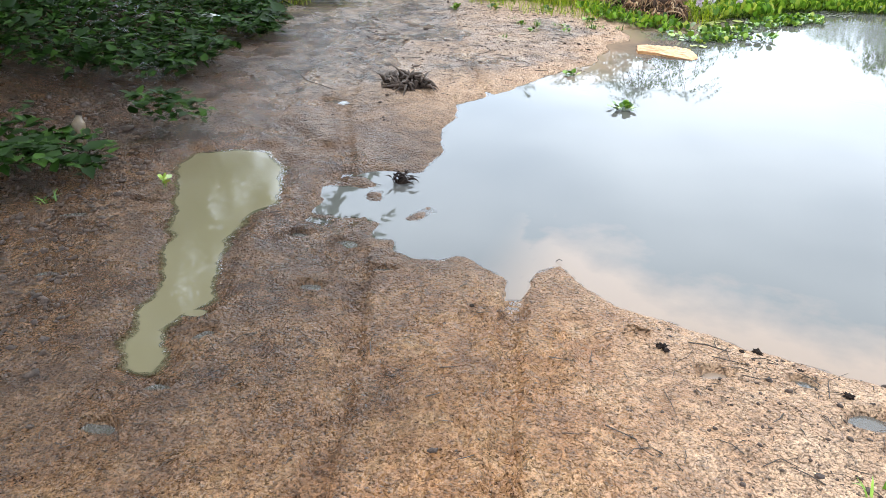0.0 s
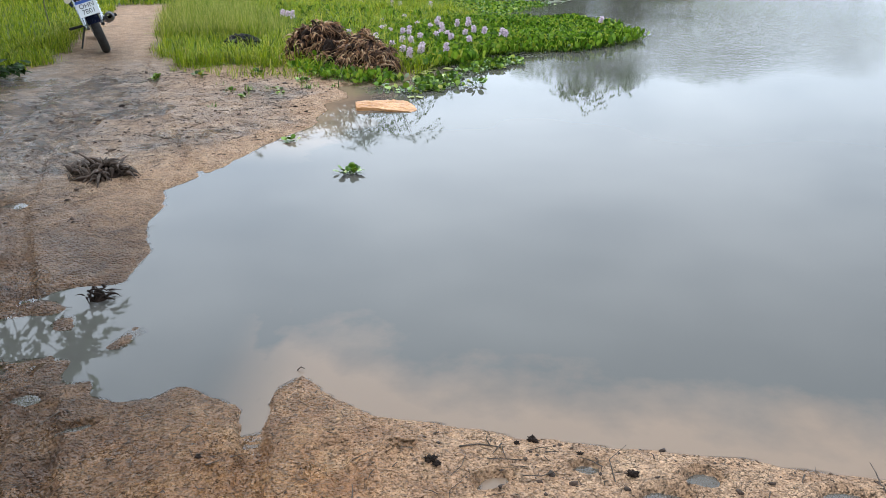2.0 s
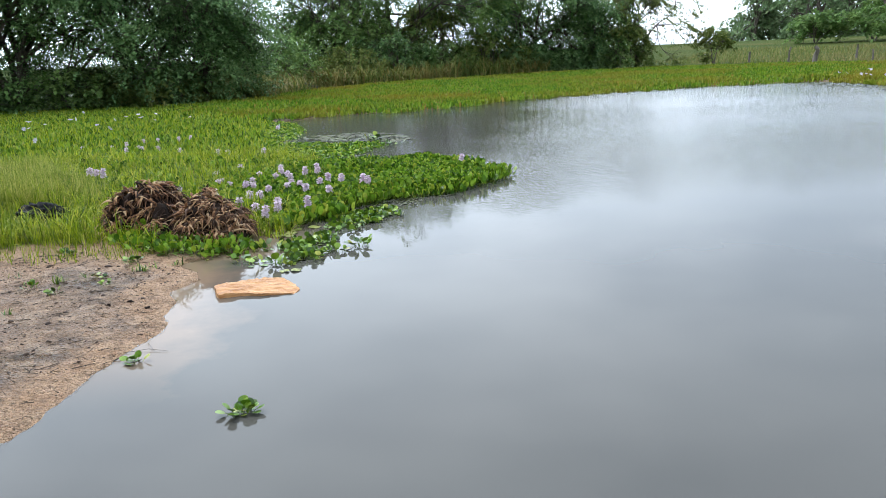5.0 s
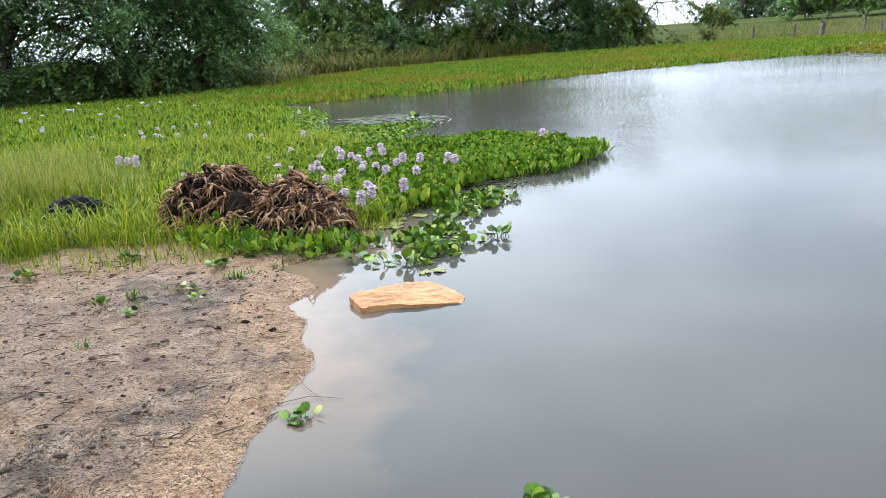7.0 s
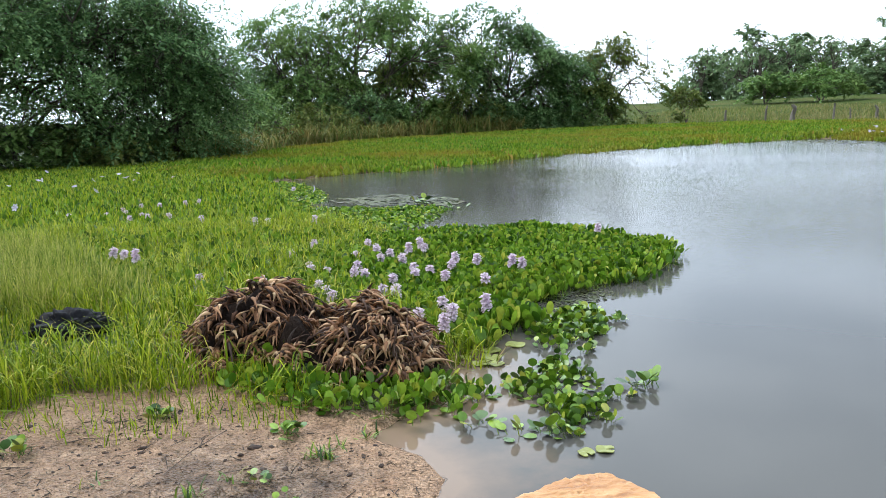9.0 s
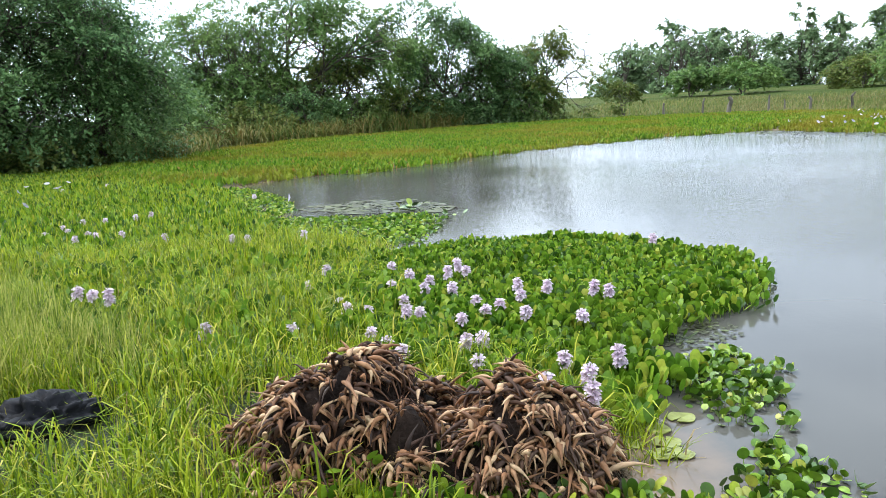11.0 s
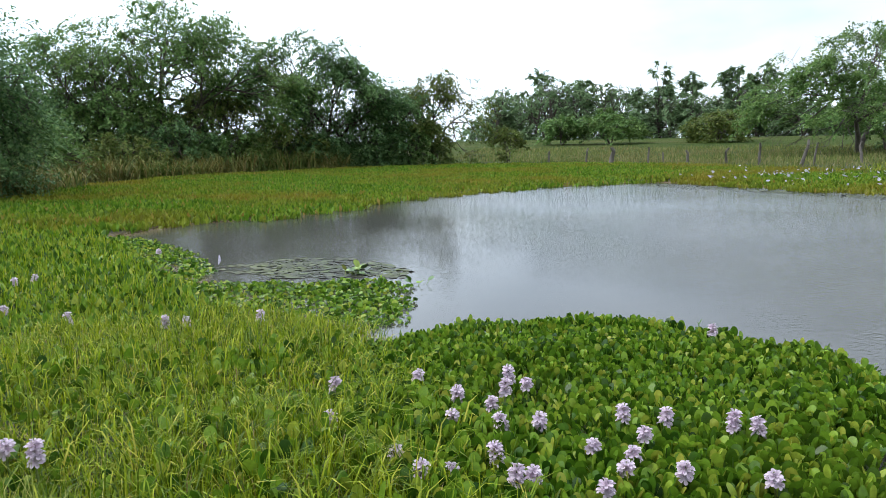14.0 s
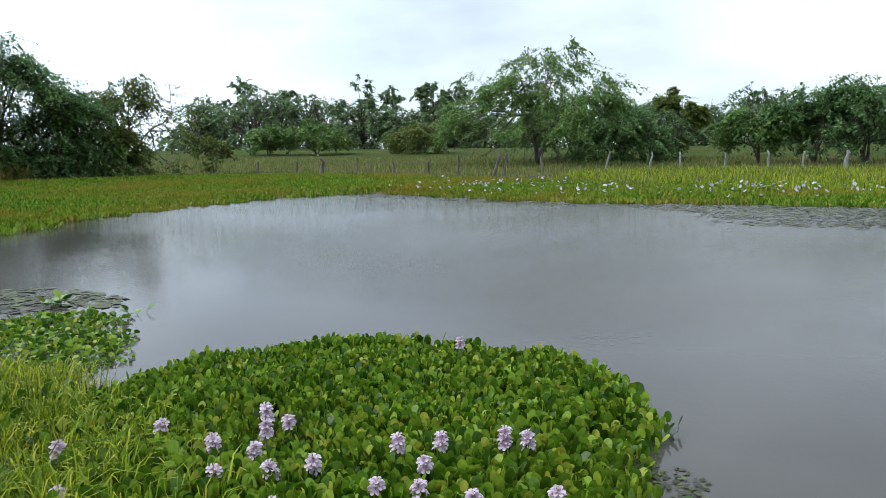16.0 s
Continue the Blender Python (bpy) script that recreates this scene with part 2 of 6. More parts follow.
def tubes(segments, sides=5):
    """Tapered tubes from (p0, p1, r0, r1) rows."""
    p0 = np.array([s[0] for s in segments], float)
    p1 = np.array([s[1] for s in segments], float)
    r0 = np.array([s[2] for s in segments])
    r1 = np.array([s[3] for s in segments])
    d = p1 - p0
    d /= np.linalg.norm(d, axis=1)[:, None] + 1e-9
    ref = np.where(np.abs(d[:, 2:3]) > 0.9, [[1.0, 0, 0]], [[0, 0, 1.0]])
    u = np.cross(d, ref)
    u /= np.linalg.norm(u, axis=1)[:, None]
    w = np.cross(d, u)
    a = np.arange(sides) * 2 * np.pi / sides
    ring = u[:, None] * np.cos(a)[None, :, None] + w[:, None] * np.sin(a)[None, :, None]
    v = np.concatenate([p0[:, None] + ring * r0[:, None, None], p1[:, None] + ring * r1[:, None, None]], 1)
    i = np.arange(sides)
    face = np.stack([i, (i + 1) % sides, (i + 1) % sides + sides, i + sides], 1)
    q = (face[None] + (np.arange(len(segments)) * 2 * sides)[:, None, None]).reshape(-1, 4)
    return v.reshape(-1, 3), q, None


# ---------------------------------------------------------------- materials
def node_mat(name):
    m = bpy.data.materials.new(name)
    m.use_nodes = True
    nt = m.node_tree
    nt.nodes.clear()
    out = nt.nodes.new("ShaderNodeOutputMaterial")
    return m, nt.nodes, nt.links, out


def ramp_node(n, stops):
    r = n.new("ShaderNodeValToRGB")
    els = r.color_ramp.elements
    while len(els) < len(stops):
        els.new(0.5)
    for e, (p, c) in zip(els, stops):
        e.position, e.color = p, (*c, 1)
    return r


def noise_node(n, l, scale, detail=4, rough=0.5, coord=None, stretch=None):
    if coord is None:
        coord = n.new("ShaderNodeTexCoord").outputs["Object"]
    if stretch:
        mp = n.new("ShaderNodeMapping")
        mp.inputs["Scale"].default_value = stretch
        l.new(coord, mp.inputs[0])
        coord = mp.outputs[0]
    t = n.new("ShaderNodeTexNoise")
    t.inputs["Scale"].default_value, t.inputs["Detail"].default_value, t.inputs["Roughness"].default_value = scale, detail, rough
    l.new(coord, t.inputs["Vector"])
    return t


def mix_node(n, l, fac, a, b, mode="MIX"):
    m = n.new("ShaderNodeMix")
    m.data_type, m.blend_type = "RGBA", mode
    for socket, value in ((m.inputs[0], fac), (m.inputs[6], a), (m.inputs[7], b)):
        if isinstance(value, (int, float)):
            socket.default_value = value
        elif isinstance(value, tuple):
            socket.default_value = (*value, 1)
        else:
            l.new(value, socket)
    return m.outputs[2]


def plain(name, stops, rough=0.6, scale=8.0, metal=0.0, bump=0.2, bump_scale=60.0, stretch=None, spec=0.5):
    """Noise-varied surface with fine relief."""
    m, n, l, out = node_mat(name)
    b = n.new("ShaderNodeBsdfPrincipled")
    t = noise_node(n, l, scale, 5, 0.6, stretch=stretch)
    r = ramp_node(n, stops)
    l.new(t.outputs["Fac"], r.inputs[0])
    l.new(r.outputs[0], b.inputs["Base Color"])
    t2 = noise_node(n, l, bump_scale, 4, 0.6, stretch=stretch)
    bp = n.new("ShaderNodeBump")
    bp.inputs["Strength"].default_value, bp.inputs["Distance"].default_value = bump, 0.01
    l.new(t2.outputs["Fac"], bp.inputs["Height"])
    l.new(bp.outputs[0], b.inputs["Normal"])
    rr = n.new("ShaderNodeMapRange")
    rr.inputs["To Min"].default_value, rr.inputs["To Max"].default_value = max(0.02, rough - 0.12), min(1, rough + 0.12)
    l.new(t2.outputs["Fac"], rr.inputs[0])
    l.new(rr.outputs[0], b.inputs["Roughness"])
    b.inputs["Metallic"].default_value = metal
    b.inputs["Specular IOR Level"].default_value = spec
    l.new(b.outputs[0], out.inputs[0])
    return m


def leafy(name, stops, rough=0.45, patch=0.35, patch_colour=(0.2, 0.22, 0.03), patch_scale=0.6, translucent=0.25, spec=0.4, tone=1.0):
    """Leaves: each one its own shade, drifting in patches, some light through them."""
    m, n, l, out = node_mat(name)
    g = n.new("ShaderNodeNewGeometry")
    stops = [(p, tuple(tone * v for v in c)) for p, c in stops]
    patch_colour = tuple(tone * v for v in patch_colour)
    r = ramp_node(n, stops)
    l.new(g.outputs["Random Per Island"], r.inputs[0])
    t = noise_node(n, l, patch_scale, 3, 0.5)
    pr = ramp_node(n, [(0.45, (0, 0, 0)), (0.68, (patch, patch, patch))])
    l.new(t.outputs["Fac"], pr.inputs[0])
    c = mix_node(n, l, pr.outputs[0], r.outputs[0], patch_colour)
    vein = noise_node(n, l, 55, 2)
    vr = ramp_node(n, [(0.3, (0.78, 0.78, 0.78)), (0.7, (1.1, 1.1, 1.1))])
    l.new(vein.outputs["Fac"], vr.inputs[0])
    c = mix_node(n, l, 1.0, c, vr.outputs[0], "MULTIPLY")
    b = n.new("ShaderNodeBsdfPrincipled")
    l.new(c, b.inputs["Base Color"])
    b.inputs["Roughness"].default_value = rough
    b.inputs["Specular IOR Level"].default_value = spec
    tr = n.new("ShaderNodeBsdfTranslucent")
    l.new(c, tr.inputs[0])
    mx = n.new("ShaderNodeMixShader")
    mx.inputs[0].default_value = translucent
    l.new(b.outputs[0], mx.inputs[1])
    l.new(tr.outputs[0], mx.inputs[2])
    l.new(mx.outputs[0], out.inputs[0])
    return m


def ground_material():
    m, n, l, out = node_mat("wet_mud_and_soil")
    co = n.new("ShaderNodeTexCoord").outputs["Object"]
    big = noise_node(n, l, 0.9, 4, 0.55, co)
    mid = noise_node(n, l, 9, 5, 0.62, co)
    fine = noise_node(n, l, 50, 2, 0.5, co)
    sand = ramp_node(n, [(0.30, (0.32, 0.185, 0.105)), (0.52, (0.44, 0.275, 0.165)), (0.72, (0.54, 0.355, 0.225))])
    l.new(mid.outputs["Fac"], sand.inputs[0])
    dark = ramp_node(n, [(0.38, (0.040, 0.025, 0.016)), (0.52, (0.165, 0.104, 0.066)), (0.64, (0.33, 0.23, 0.155))])
    l.new(mid.outputs["Fac"], dark.inputs[0])
    at = n.new("ShaderNodeAttribute")
    at.attribute_name = "zone"
    sep = n.new("ShaderNodeSeparateColor")
    l.new(at.outputs["Color"], sep.inputs[0])
    add = n.new("ShaderNodeMath")
    add.operation = "MULTIPLY_ADD"
    l.new(big.outputs["Fac"], add.inputs[0])
    add.inputs[1].default_value = 0.9
    shift = n.new("ShaderNodeMath")
    shift.operation = "SUBTRACT"
    l.new(sep.outputs[0], shift.inputs[0])
    shift.inputs[1].default_value = 0.45
    l.new(shift.outputs[0], add.inputs[2])
    clampr = n.new("ShaderNodeClamp")
    l.new(add.outputs[0], clampr.inputs[0])
    c = mix_node(n, l, clampr.outputs[0], sand.outputs[0], dark.outputs[0])
    track = ramp_node(n, [(0.30, (0.24, 0.100, 0.034)), (0.52, (0.36, 0.175, 0.072)), (0.72, (0.47, 0.265, 0.125))])
    l.new(mid.outputs["Fac"], track.inputs[0])
    c = mix_node(n, l, at.outputs["Alpha"], c, track.outputs[0])
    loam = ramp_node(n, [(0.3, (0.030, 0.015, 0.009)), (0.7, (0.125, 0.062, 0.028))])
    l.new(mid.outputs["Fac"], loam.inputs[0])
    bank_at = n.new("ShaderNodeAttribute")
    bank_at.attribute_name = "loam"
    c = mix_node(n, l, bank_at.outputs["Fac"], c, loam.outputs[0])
    speck = ramp_node(n, [(0.34, (0.22, 0.20, 0.19)), (0.46, (0.92, 0.92, 0.92)), (0.66, (1.35, 1.32, 1.28))])
    l.new(fine.outputs["Fac"], speck.inputs[0])
    c = mix_node(n, l, 0.42, c, speck.outputs[0], "MULTIPLY")
    sandy = noise_node(n, l, 170, 2, 0.6, co)
    grit = ramp_node(n, [(0.33, (0.35, 0.33, 0.32)), (0.50, (0.98, 0.98, 0.98)), (0.68, (1.12, 1.10, 1.08))])
    l.new(sandy.outputs["Fac"], grit.inputs[0])
    c = mix_node(n, l, 0.55, c, grit.outputs[0], "MULTIPLY")
    rot = noise_node(n, l, 2.6, 6, 0.72, co)
    stain = ramp_node(n, [(0.30, (0.30, 0.27, 0.25)), (0.42, (0.97, 0.97, 0.97)), (0.7, (1.1, 1.08, 1.05))])
    l.new(rot.outputs["Fac"], stain.inputs[0])
    c = mix_node(n, l, 0.7, c, stain.outputs[0], "MULTIPLY")
    green = ramp_node(n, [(0.3, (0.02, 0.028, 0.008)), (0.7, (0.05, 0.07, 0.018))])
    l.new(mid.outputs["Fac"], green.inputs[0])
    c = mix_node(n, l, sep.outputs[1], c, green.outputs[0])
    field = ramp_node(n, [(0.3, (0.035, 0.062, 0.012)), (0.55, (0.065, 0.085, 0.022)), (0.75, (0.11, 0.095, 0.038))])
    broad = noise_node(n, l, 0.16, 5, 0.65, co)
    l.new(broad.outputs["Fac"], field.inputs[0])
    c = mix_node(n, l, sep.outputs[2], c, field.outputs[0])
    b = n.new("ShaderNodeBsdfPrincipled")
    l.new(c, b.inputs["Base Color"])
    wet = noise_node(n, l, 3.2, 5, 0.65, co)
    rr = ramp_node(n, [(0.43, (0.09, 0.09, 0.09)), (0.56, (0.38, 0.38, 0.38)), (0.75, (0.75, 0.75, 0.75))])
    l.new(wet.outputs["Fac"], rr.inputs[0])
    damp = n.new("ShaderNodeMath")
    damp.operation, damp.use_clamp = "ADD", True
    l.new(sep.outputs[0], damp.inputs[0])
    l.new(at.outputs["Alpha"], damp.inputs[1])
    wetness = mix_node(n, l, damp.outputs[0], (0.72, 0.72, 0.72), rr.outputs[0])
    dry = mix_node(n, l, sep.outputs[2], wetness, (0.95, 0.95, 0.95))
    l.new(dry, b.inputs["Roughness"])
    dull = n.new("ShaderNodeMapRange")
    dull.inputs["To Min"].default_value, dull.inputs["To Max"].default_value = 0.36, 0.05
    l.new(sep.outputs[2], dull.inputs[0])
    l.new(dull.outputs[0], b.inputs["Specular IOR Level"])
    grain = noise_node(n, l, 130, 3, 0.7, co)
    bp1 = n.new("ShaderNodeBump")
    bp1.inputs["Strength"].default_value, bp1.inputs["Distance"].default_value = 0.9, 0.010
    bead = n.new("ShaderNodeTexVoronoi")
    bead.inputs["Scale"].default_value = 140
    l.new(co, bead.inputs["Vector"])
    beads = n.new("ShaderNodeMath")
    beads.operation = "SUBTRACT"
    l.new(grain.outputs["Fac"], beads.inputs[0])
    l.new(bead.outputs["Distance"], beads.inputs[1])
    l.new(beads.outputs[0], bp1.inputs["Height"])
    bp2 = n.new("ShaderNodeBump")
    bp2.inputs["Strength"].default_value, bp2.inputs["Distance"].default_value = 0.9, 0.022
    warp = n.new("ShaderNodeMix")
    warp.data_type = "RGBA"
    warp.inputs[0].default_value = 0.02
    l.new(co, warp.inputs[6])
    l.new(noise_node(n, l, 20, 2, 0.5, co).outputs["Color"], warp.inputs[7])
    crumb = n.new("ShaderNodeTexVoronoi")
    crumb.feature, crumb.inputs["Scale"].default_value = "SMOOTH_F1", 105
    l.new(warp.outputs[2], crumb.inputs["Vector"])
    round_off = n.new("ShaderNodeMath")
    round_off.operation = "MULTIPLY_ADD"
    l.new(crumb.outputs["Distance"], round_off.inputs[0])
    round_off.inputs[1].default_value = -0.8
    l.new(noise_node(n, l, 30, 3, 0.5, co).outputs["Fac"], round_off.inputs[2])
    l.new(round_off.outputs[0], bp2.inputs["Height"])
    l.new(bp1.outputs[0], bp2.inputs["Normal"])
    l.new(bp2.outputs[0], b.inputs["Normal"])
    l.new(b.outputs[0], out.inputs[0])
    return m


def water_material(name, murk, clear_depth, ripple=True, tremble=0.0, shoal=None):
    """Turbid water: gloss by Fresnel over silt that hides the bed more, the deeper it lies."""
    m, n, l, out = node_mat(name)
    co = n.new("ShaderNodeTexCoord").outputs["Object"]
    at = n.new("ShaderNodeAttribute")
    at.attribute_name = "depth"
    opac = n.new("ShaderNodeMapRange")
    opac.inputs["From Max"].default_value = clear_depth
    l.new(at.outputs["Fac"], opac.inputs[0])
    cloud = noise_node(n, l, 0.5, 3, 0.5, co)
    cr = ramp_node(n, [(0.35, tuple(v * 0.85 for v in murk)), (0.65, tuple(v * 1.1 for v in murk))])
    l.new(cloud.outputs["Fac"], cr.inputs[0])
    body = cr.outputs[0]
    if shoal:
        mottle = noise_node(n, l, 3.6, 5, 0.6, co)
        shift = n.new("ShaderNodeMath")
        shift.operation = "MULTIPLY_ADD"
        l.new(mottle.outputs["Fac"], shift.inputs[0])
        shift.inputs[1].default_value = 0.10
        l.new(at.outputs["Fac"], shift.inputs[2])
        near = n.new("ShaderNodeMapRange")
        near.inputs["From Min"].default_value, near.inputs["From Max"].default_value = 0.075, 0.135
        l.new(shift.outputs[0], near.inputs[0])
        bed = n.new("ShaderNodeAttribute")
        bed.attribute_name = "sandy_bed"
        pale = n.new("ShaderNodeMath")
        pale.operation = "MULTIPLY_ADD"
        l.new(bed.outputs["Fac"], pale.inputs[0])
        pale.inputs[1].default_value, pale.inputs[2].default_value = -1.0, 1.0
        most = n.new("ShaderNodeMath")
        most.operation = "MAXIMUM"
        l.new(near.outputs[0], most.inputs[0])
        l.new(pale.outputs[0], most.inputs[1])
        body = mix_node(n, l, most.outputs[0], shoal, body)
    silt = n.new("ShaderNodeBsdfDiffuse")
    l.new(body, silt.inputs[0])
    see = n.new("ShaderNodeBsdfTransparent")
    see.inputs[0].default_value = (0.98, 0.95, 0.90, 1)
    under = n.new("ShaderNodeMixShader")
    l.new(opac.outputs[0], under.inputs[0])
    l.new(see.outputs[0], under.inputs[1])
    l.new(silt.outputs[0], under.inputs[2])
    gloss = n.new("ShaderNodeBsdfGlossy")
    gloss.inputs["Roughness"].default_value = 0.02
    fr = n.new("ShaderNodeFresnel")
    fr.inputs[0].default_value = 1.333
    if ripple:
        calm = noise_node(n, l, 0.16, 3, 0.5, co)
        cm = ramp_node(n, [(0.36, (0.40, 0.40, 0.40)), (0.62, (1, 1, 1))])
        l.new(calm.outputs["Fac"], cm.inputs[0])
        windy = n.new("ShaderNodeAttribute")
        windy.attribute_name = "wind"
        amount = n.new("ShaderNodeMath")
        amount.operation = "MULTIPLY"
        l.new(cm.outputs[0], amount.inputs[0])
        l.new(windy.outputs["Fac"], amount.inputs[1])
        ruffle = n.new("ShaderNodeMapRange")
        ruffle.inputs["To Min"].default_value, ruffle.inputs["To Max"].default_value = 0.02, 0.15
        l.new(amount.outputs[0], ruffle.inputs[0])
        l.new(ruffle.outputs[0], gloss.inputs["Roughness"])
        wave = noise_node(n, l, 11, 3, 0.6, co, (1.5, 1.8, 1.0))
        bp = n.new("ShaderNodeBump")
        bp.inputs["Distance"].default_value = 0.028
        l.new(amount.outputs[0], bp.inputs["Strength"])
        l.new(wave.outputs["Fac"], bp.inputs["Height"])
        l.new(bp.outputs[0], gloss.inputs["Normal"])
    elif tremble:
        wave = noise_node(n, l, 24, 2, 0.5, co)
        bp = n.new("ShaderNodeBump")
        bp.inputs["Distance"].default_value, bp.inputs["Strength"].default_value = 0.02, tremble
        l.new(wave.outputs["Fac"], bp.inputs["Height"])
        l.new(bp.outputs[0], gloss.inputs["Normal"])
    top = n.new("ShaderNodeMixShader")
    l.new(fr.outputs[0], top.inputs[0])
    l.new(under.outputs[0], top.inputs[1])
    l.new(gloss.outputs[0], top.inputs[2])
    l.new(top.outputs[0], out.inputs[0])
    return m


M_GROUND = ground_material()
M_WATER = water_material("pond_water", (0.088, 0.084, 0.075), 0.005, shoal=(0.22, 0.155, 0.108))
M_PUDDLE = water_material("puddle_water", (0.155, 0.130, 0.075), 0.012, False, 0.05)
M_FILM = water_material("shallow_water", (0.13, 0.12, 0.105), 0.09, False, 0.06)
M_HYACINTH = leafy("hyacinth_leaf", [(0.0, (0.020, 0.065, 0.005)), (0.40, (0.095, 0.205, 0.012)), (0.80, (0.25, 0.39, 0.034)), (1.0, (0.38, 0.39, 0.05))],
                   0.33, 0.12, (0.24, 0.28, 0.03), 0.9, 0.22, 0.28)


def single_leaf():
    """Leaf of a plant that is an object of its own."""
    m, n, l, out = node_mat("hyacinth_leaf_single")
    o = n.new("ShaderNodeObjectInfo")
    r = ramp_node(n, [(0.0, (0.022, 0.065, 0.004)), (0.45, (0.095, 0.20, 0.010)), (0.85, (0.24, 0.37, 0.030)), (1.0, (0.36, 0.36, 0.05))])
    l.new(o.outputs["Random"], r.inputs[0])
    t = noise_node(n, l, 3, 4, 0.6)
    vr = ramp_node(n, [(0.3, (0.75, 0.75, 0.7)), (0.7, (1.12, 1.1, 1.05))])
    l.new(t.outputs["Fac"], vr.inputs[0])
    b = n.new("ShaderNodeBsdfPrincipled")
    l.new(mix_node(n, l, 1.0, r.outputs[0], vr.outputs[0], "MULTIPLY"), b.inputs["Base Color"])
    b.inputs["Roughness"].default_value = 0.35
    l.new(b.outputs[0], out.inputs[0])
    return m


M_HYACINTH_ONE = single_leaf()
M_FARMAT = leafy("far_hyacinth_leaf", [(0.0, (0.06, 0.14, 0.01)), (0.5, (0.14, 0.26, 0.015)), (0.9, (0.25, 0.34, 0.03)), (1.0, (0.34, 0.22, 0.05))],
                 0.55, 0.65, (0.32, 0.21, 0.03), 0.22, spec=0.2)
M_GRASS = leafy("grass_blade", [(0.0, (0.03, 0.075, 0.004)), (0.5, (0.21, 0.31, 0.010)), (0.85, (0.42, 0.48, 0.022)), (1.0, (0.58, 0.50, 0.09))],
                0.55, 0.35, (0.32, 0.35, 0.03), 0.5, 0.35, 0.2)
M_DRYGRASS = leafy("wispy_grass", [(0.0, (0.05, 0.11, 0.010)), (0.5, (0.27, 0.35, 0.045)), (1.0, (0.60, 0.54, 0.18))], 0.6, 0.3,
                   (0.44, 0.38, 0.06), 0.7, 0.35, 0.15)
M_PASTURE = leafy("pasture_blade", [(0.0, (0.10, 0.14, 0.03)), (0.6, (0.19, 0.22, 0.06)), (1.0, (0.32, 0.27, 0.12))], 0.7, 0.5,
                  (0.24, 0.19, 0.09), 0.12, 0.3, 0.1)
M_STRAW = leafy("straw", [(0.0, (0.16, 0.10, 0.04)), (0.6, (0.34, 0.25, 0.10)), (1.0, (0.48, 0.38, 0.18))], 0.7, 0.2, (0.3, 0.2, 0.08), 1.0, 0.25)
M_REED = leafy("reed_blade", [(0.0, (0.06, 0.10, 0.02)), (0.5, (0.15, 0.20, 0.04)), (0.8, (0.26, 0.24, 0.07)), (1.0, (0.32, 0.22, 0.08))], 0.6, 0.45, (0.25, 0.19, 0.06), 0.35, 0.3, 0.2)
M_CREEPER = leafy("creeper_leaf", [(0.0, (0.010, 0.034, 0.005)), (0.6, (0.030, 0.085, 0.010)), (1.0, (0.10, 0.21, 0.03))], 0.55, 0.2,
                  (0.09, 0.17, 0.03), 1.5, 0.2, 0.08, 0.5)
M_TREE_A = leafy("dark_tree_leaf", [(0.0, (0.028, 0.062, 0.022)), (0.6, (0.068, 0.126, 0.046)), (1.0, (0.14, 0.21, 0.085))], 0.5, 0.25, (0.11, 0.17, 0.05), 0.4, 0.35, 0.12, 2.0)
M_TREE_B = leafy("mid_tree_leaf", [(0.0, (0.05, 0.10, 0.025)), (0.6, (0.09, 0.16, 0.045)), (1.0, (0.17, 0.24, 0.08))], 0.5, 0.3, (0.16, 0.20, 0.05), 0.4, 0.35, 0.12, 1.7)
M_TREE_C = leafy("yellow_tree_leaf", [(0.0, (0.09, 0.14, 0.03)), (0.6, (0.16, 0.22, 0.05)), (1.0, (0.28, 0.29, 0.09))], 0.5, 0.3, (0.21, 0.22, 0.06), 0.6, 0.4, 0.15)
# distance haze is mixed into this leaf colour: paler and bluer
M_TREE_HAZED = leafy("hazed_tree_leaf", [(0.0, (0.06, 0.10, 0.045)), (0.6, (0.10, 0.15, 0.07)), (1.0, (0.16, 0.21, 0.11))], 0.7, 0.3, (0.14, 0.19, 0.10), 0.15, 0.4, 0.1, 1.9)
M_BARK = plain("bark", [(0.3, (0.05, 0.04, 0.032)), (0.7, (0.14, 0.115, 0.09))], 0.85, 6, bump=0.6, bump_scale=25, stretch=(1, 1, 0.25))
M_STEM = leafy("green_stem", [(0.0, (0.10, 0.17, 0.04)), (1.0, (0.20, 0.26, 0.07))], 0.5)
M_PETAL = leafy("lilac_petal", [(0.0, (0.72, 0.50, 0.68)), (0.5, (0.86, 0.70, 0.82)), (1.0, (0.94, 0.86, 0.91))], 0.6, 0.0, translucent=0.3, tone=0.9)
M_WHITEPETAL = leafy("pale_petal", [(0.0, (0.60, 0.52, 0.74)), (1.0, (0.86, 0.82, 0.92))], 0.6, 0.0, translucent=0.2, tone=0.9)

# ---------------------------------------------------------------- ground and water
def spread(*runs):
    out = []
    for a, b, step in runs:
        out.append(np.arange(a, b, step))
    return np.concatenate(out)


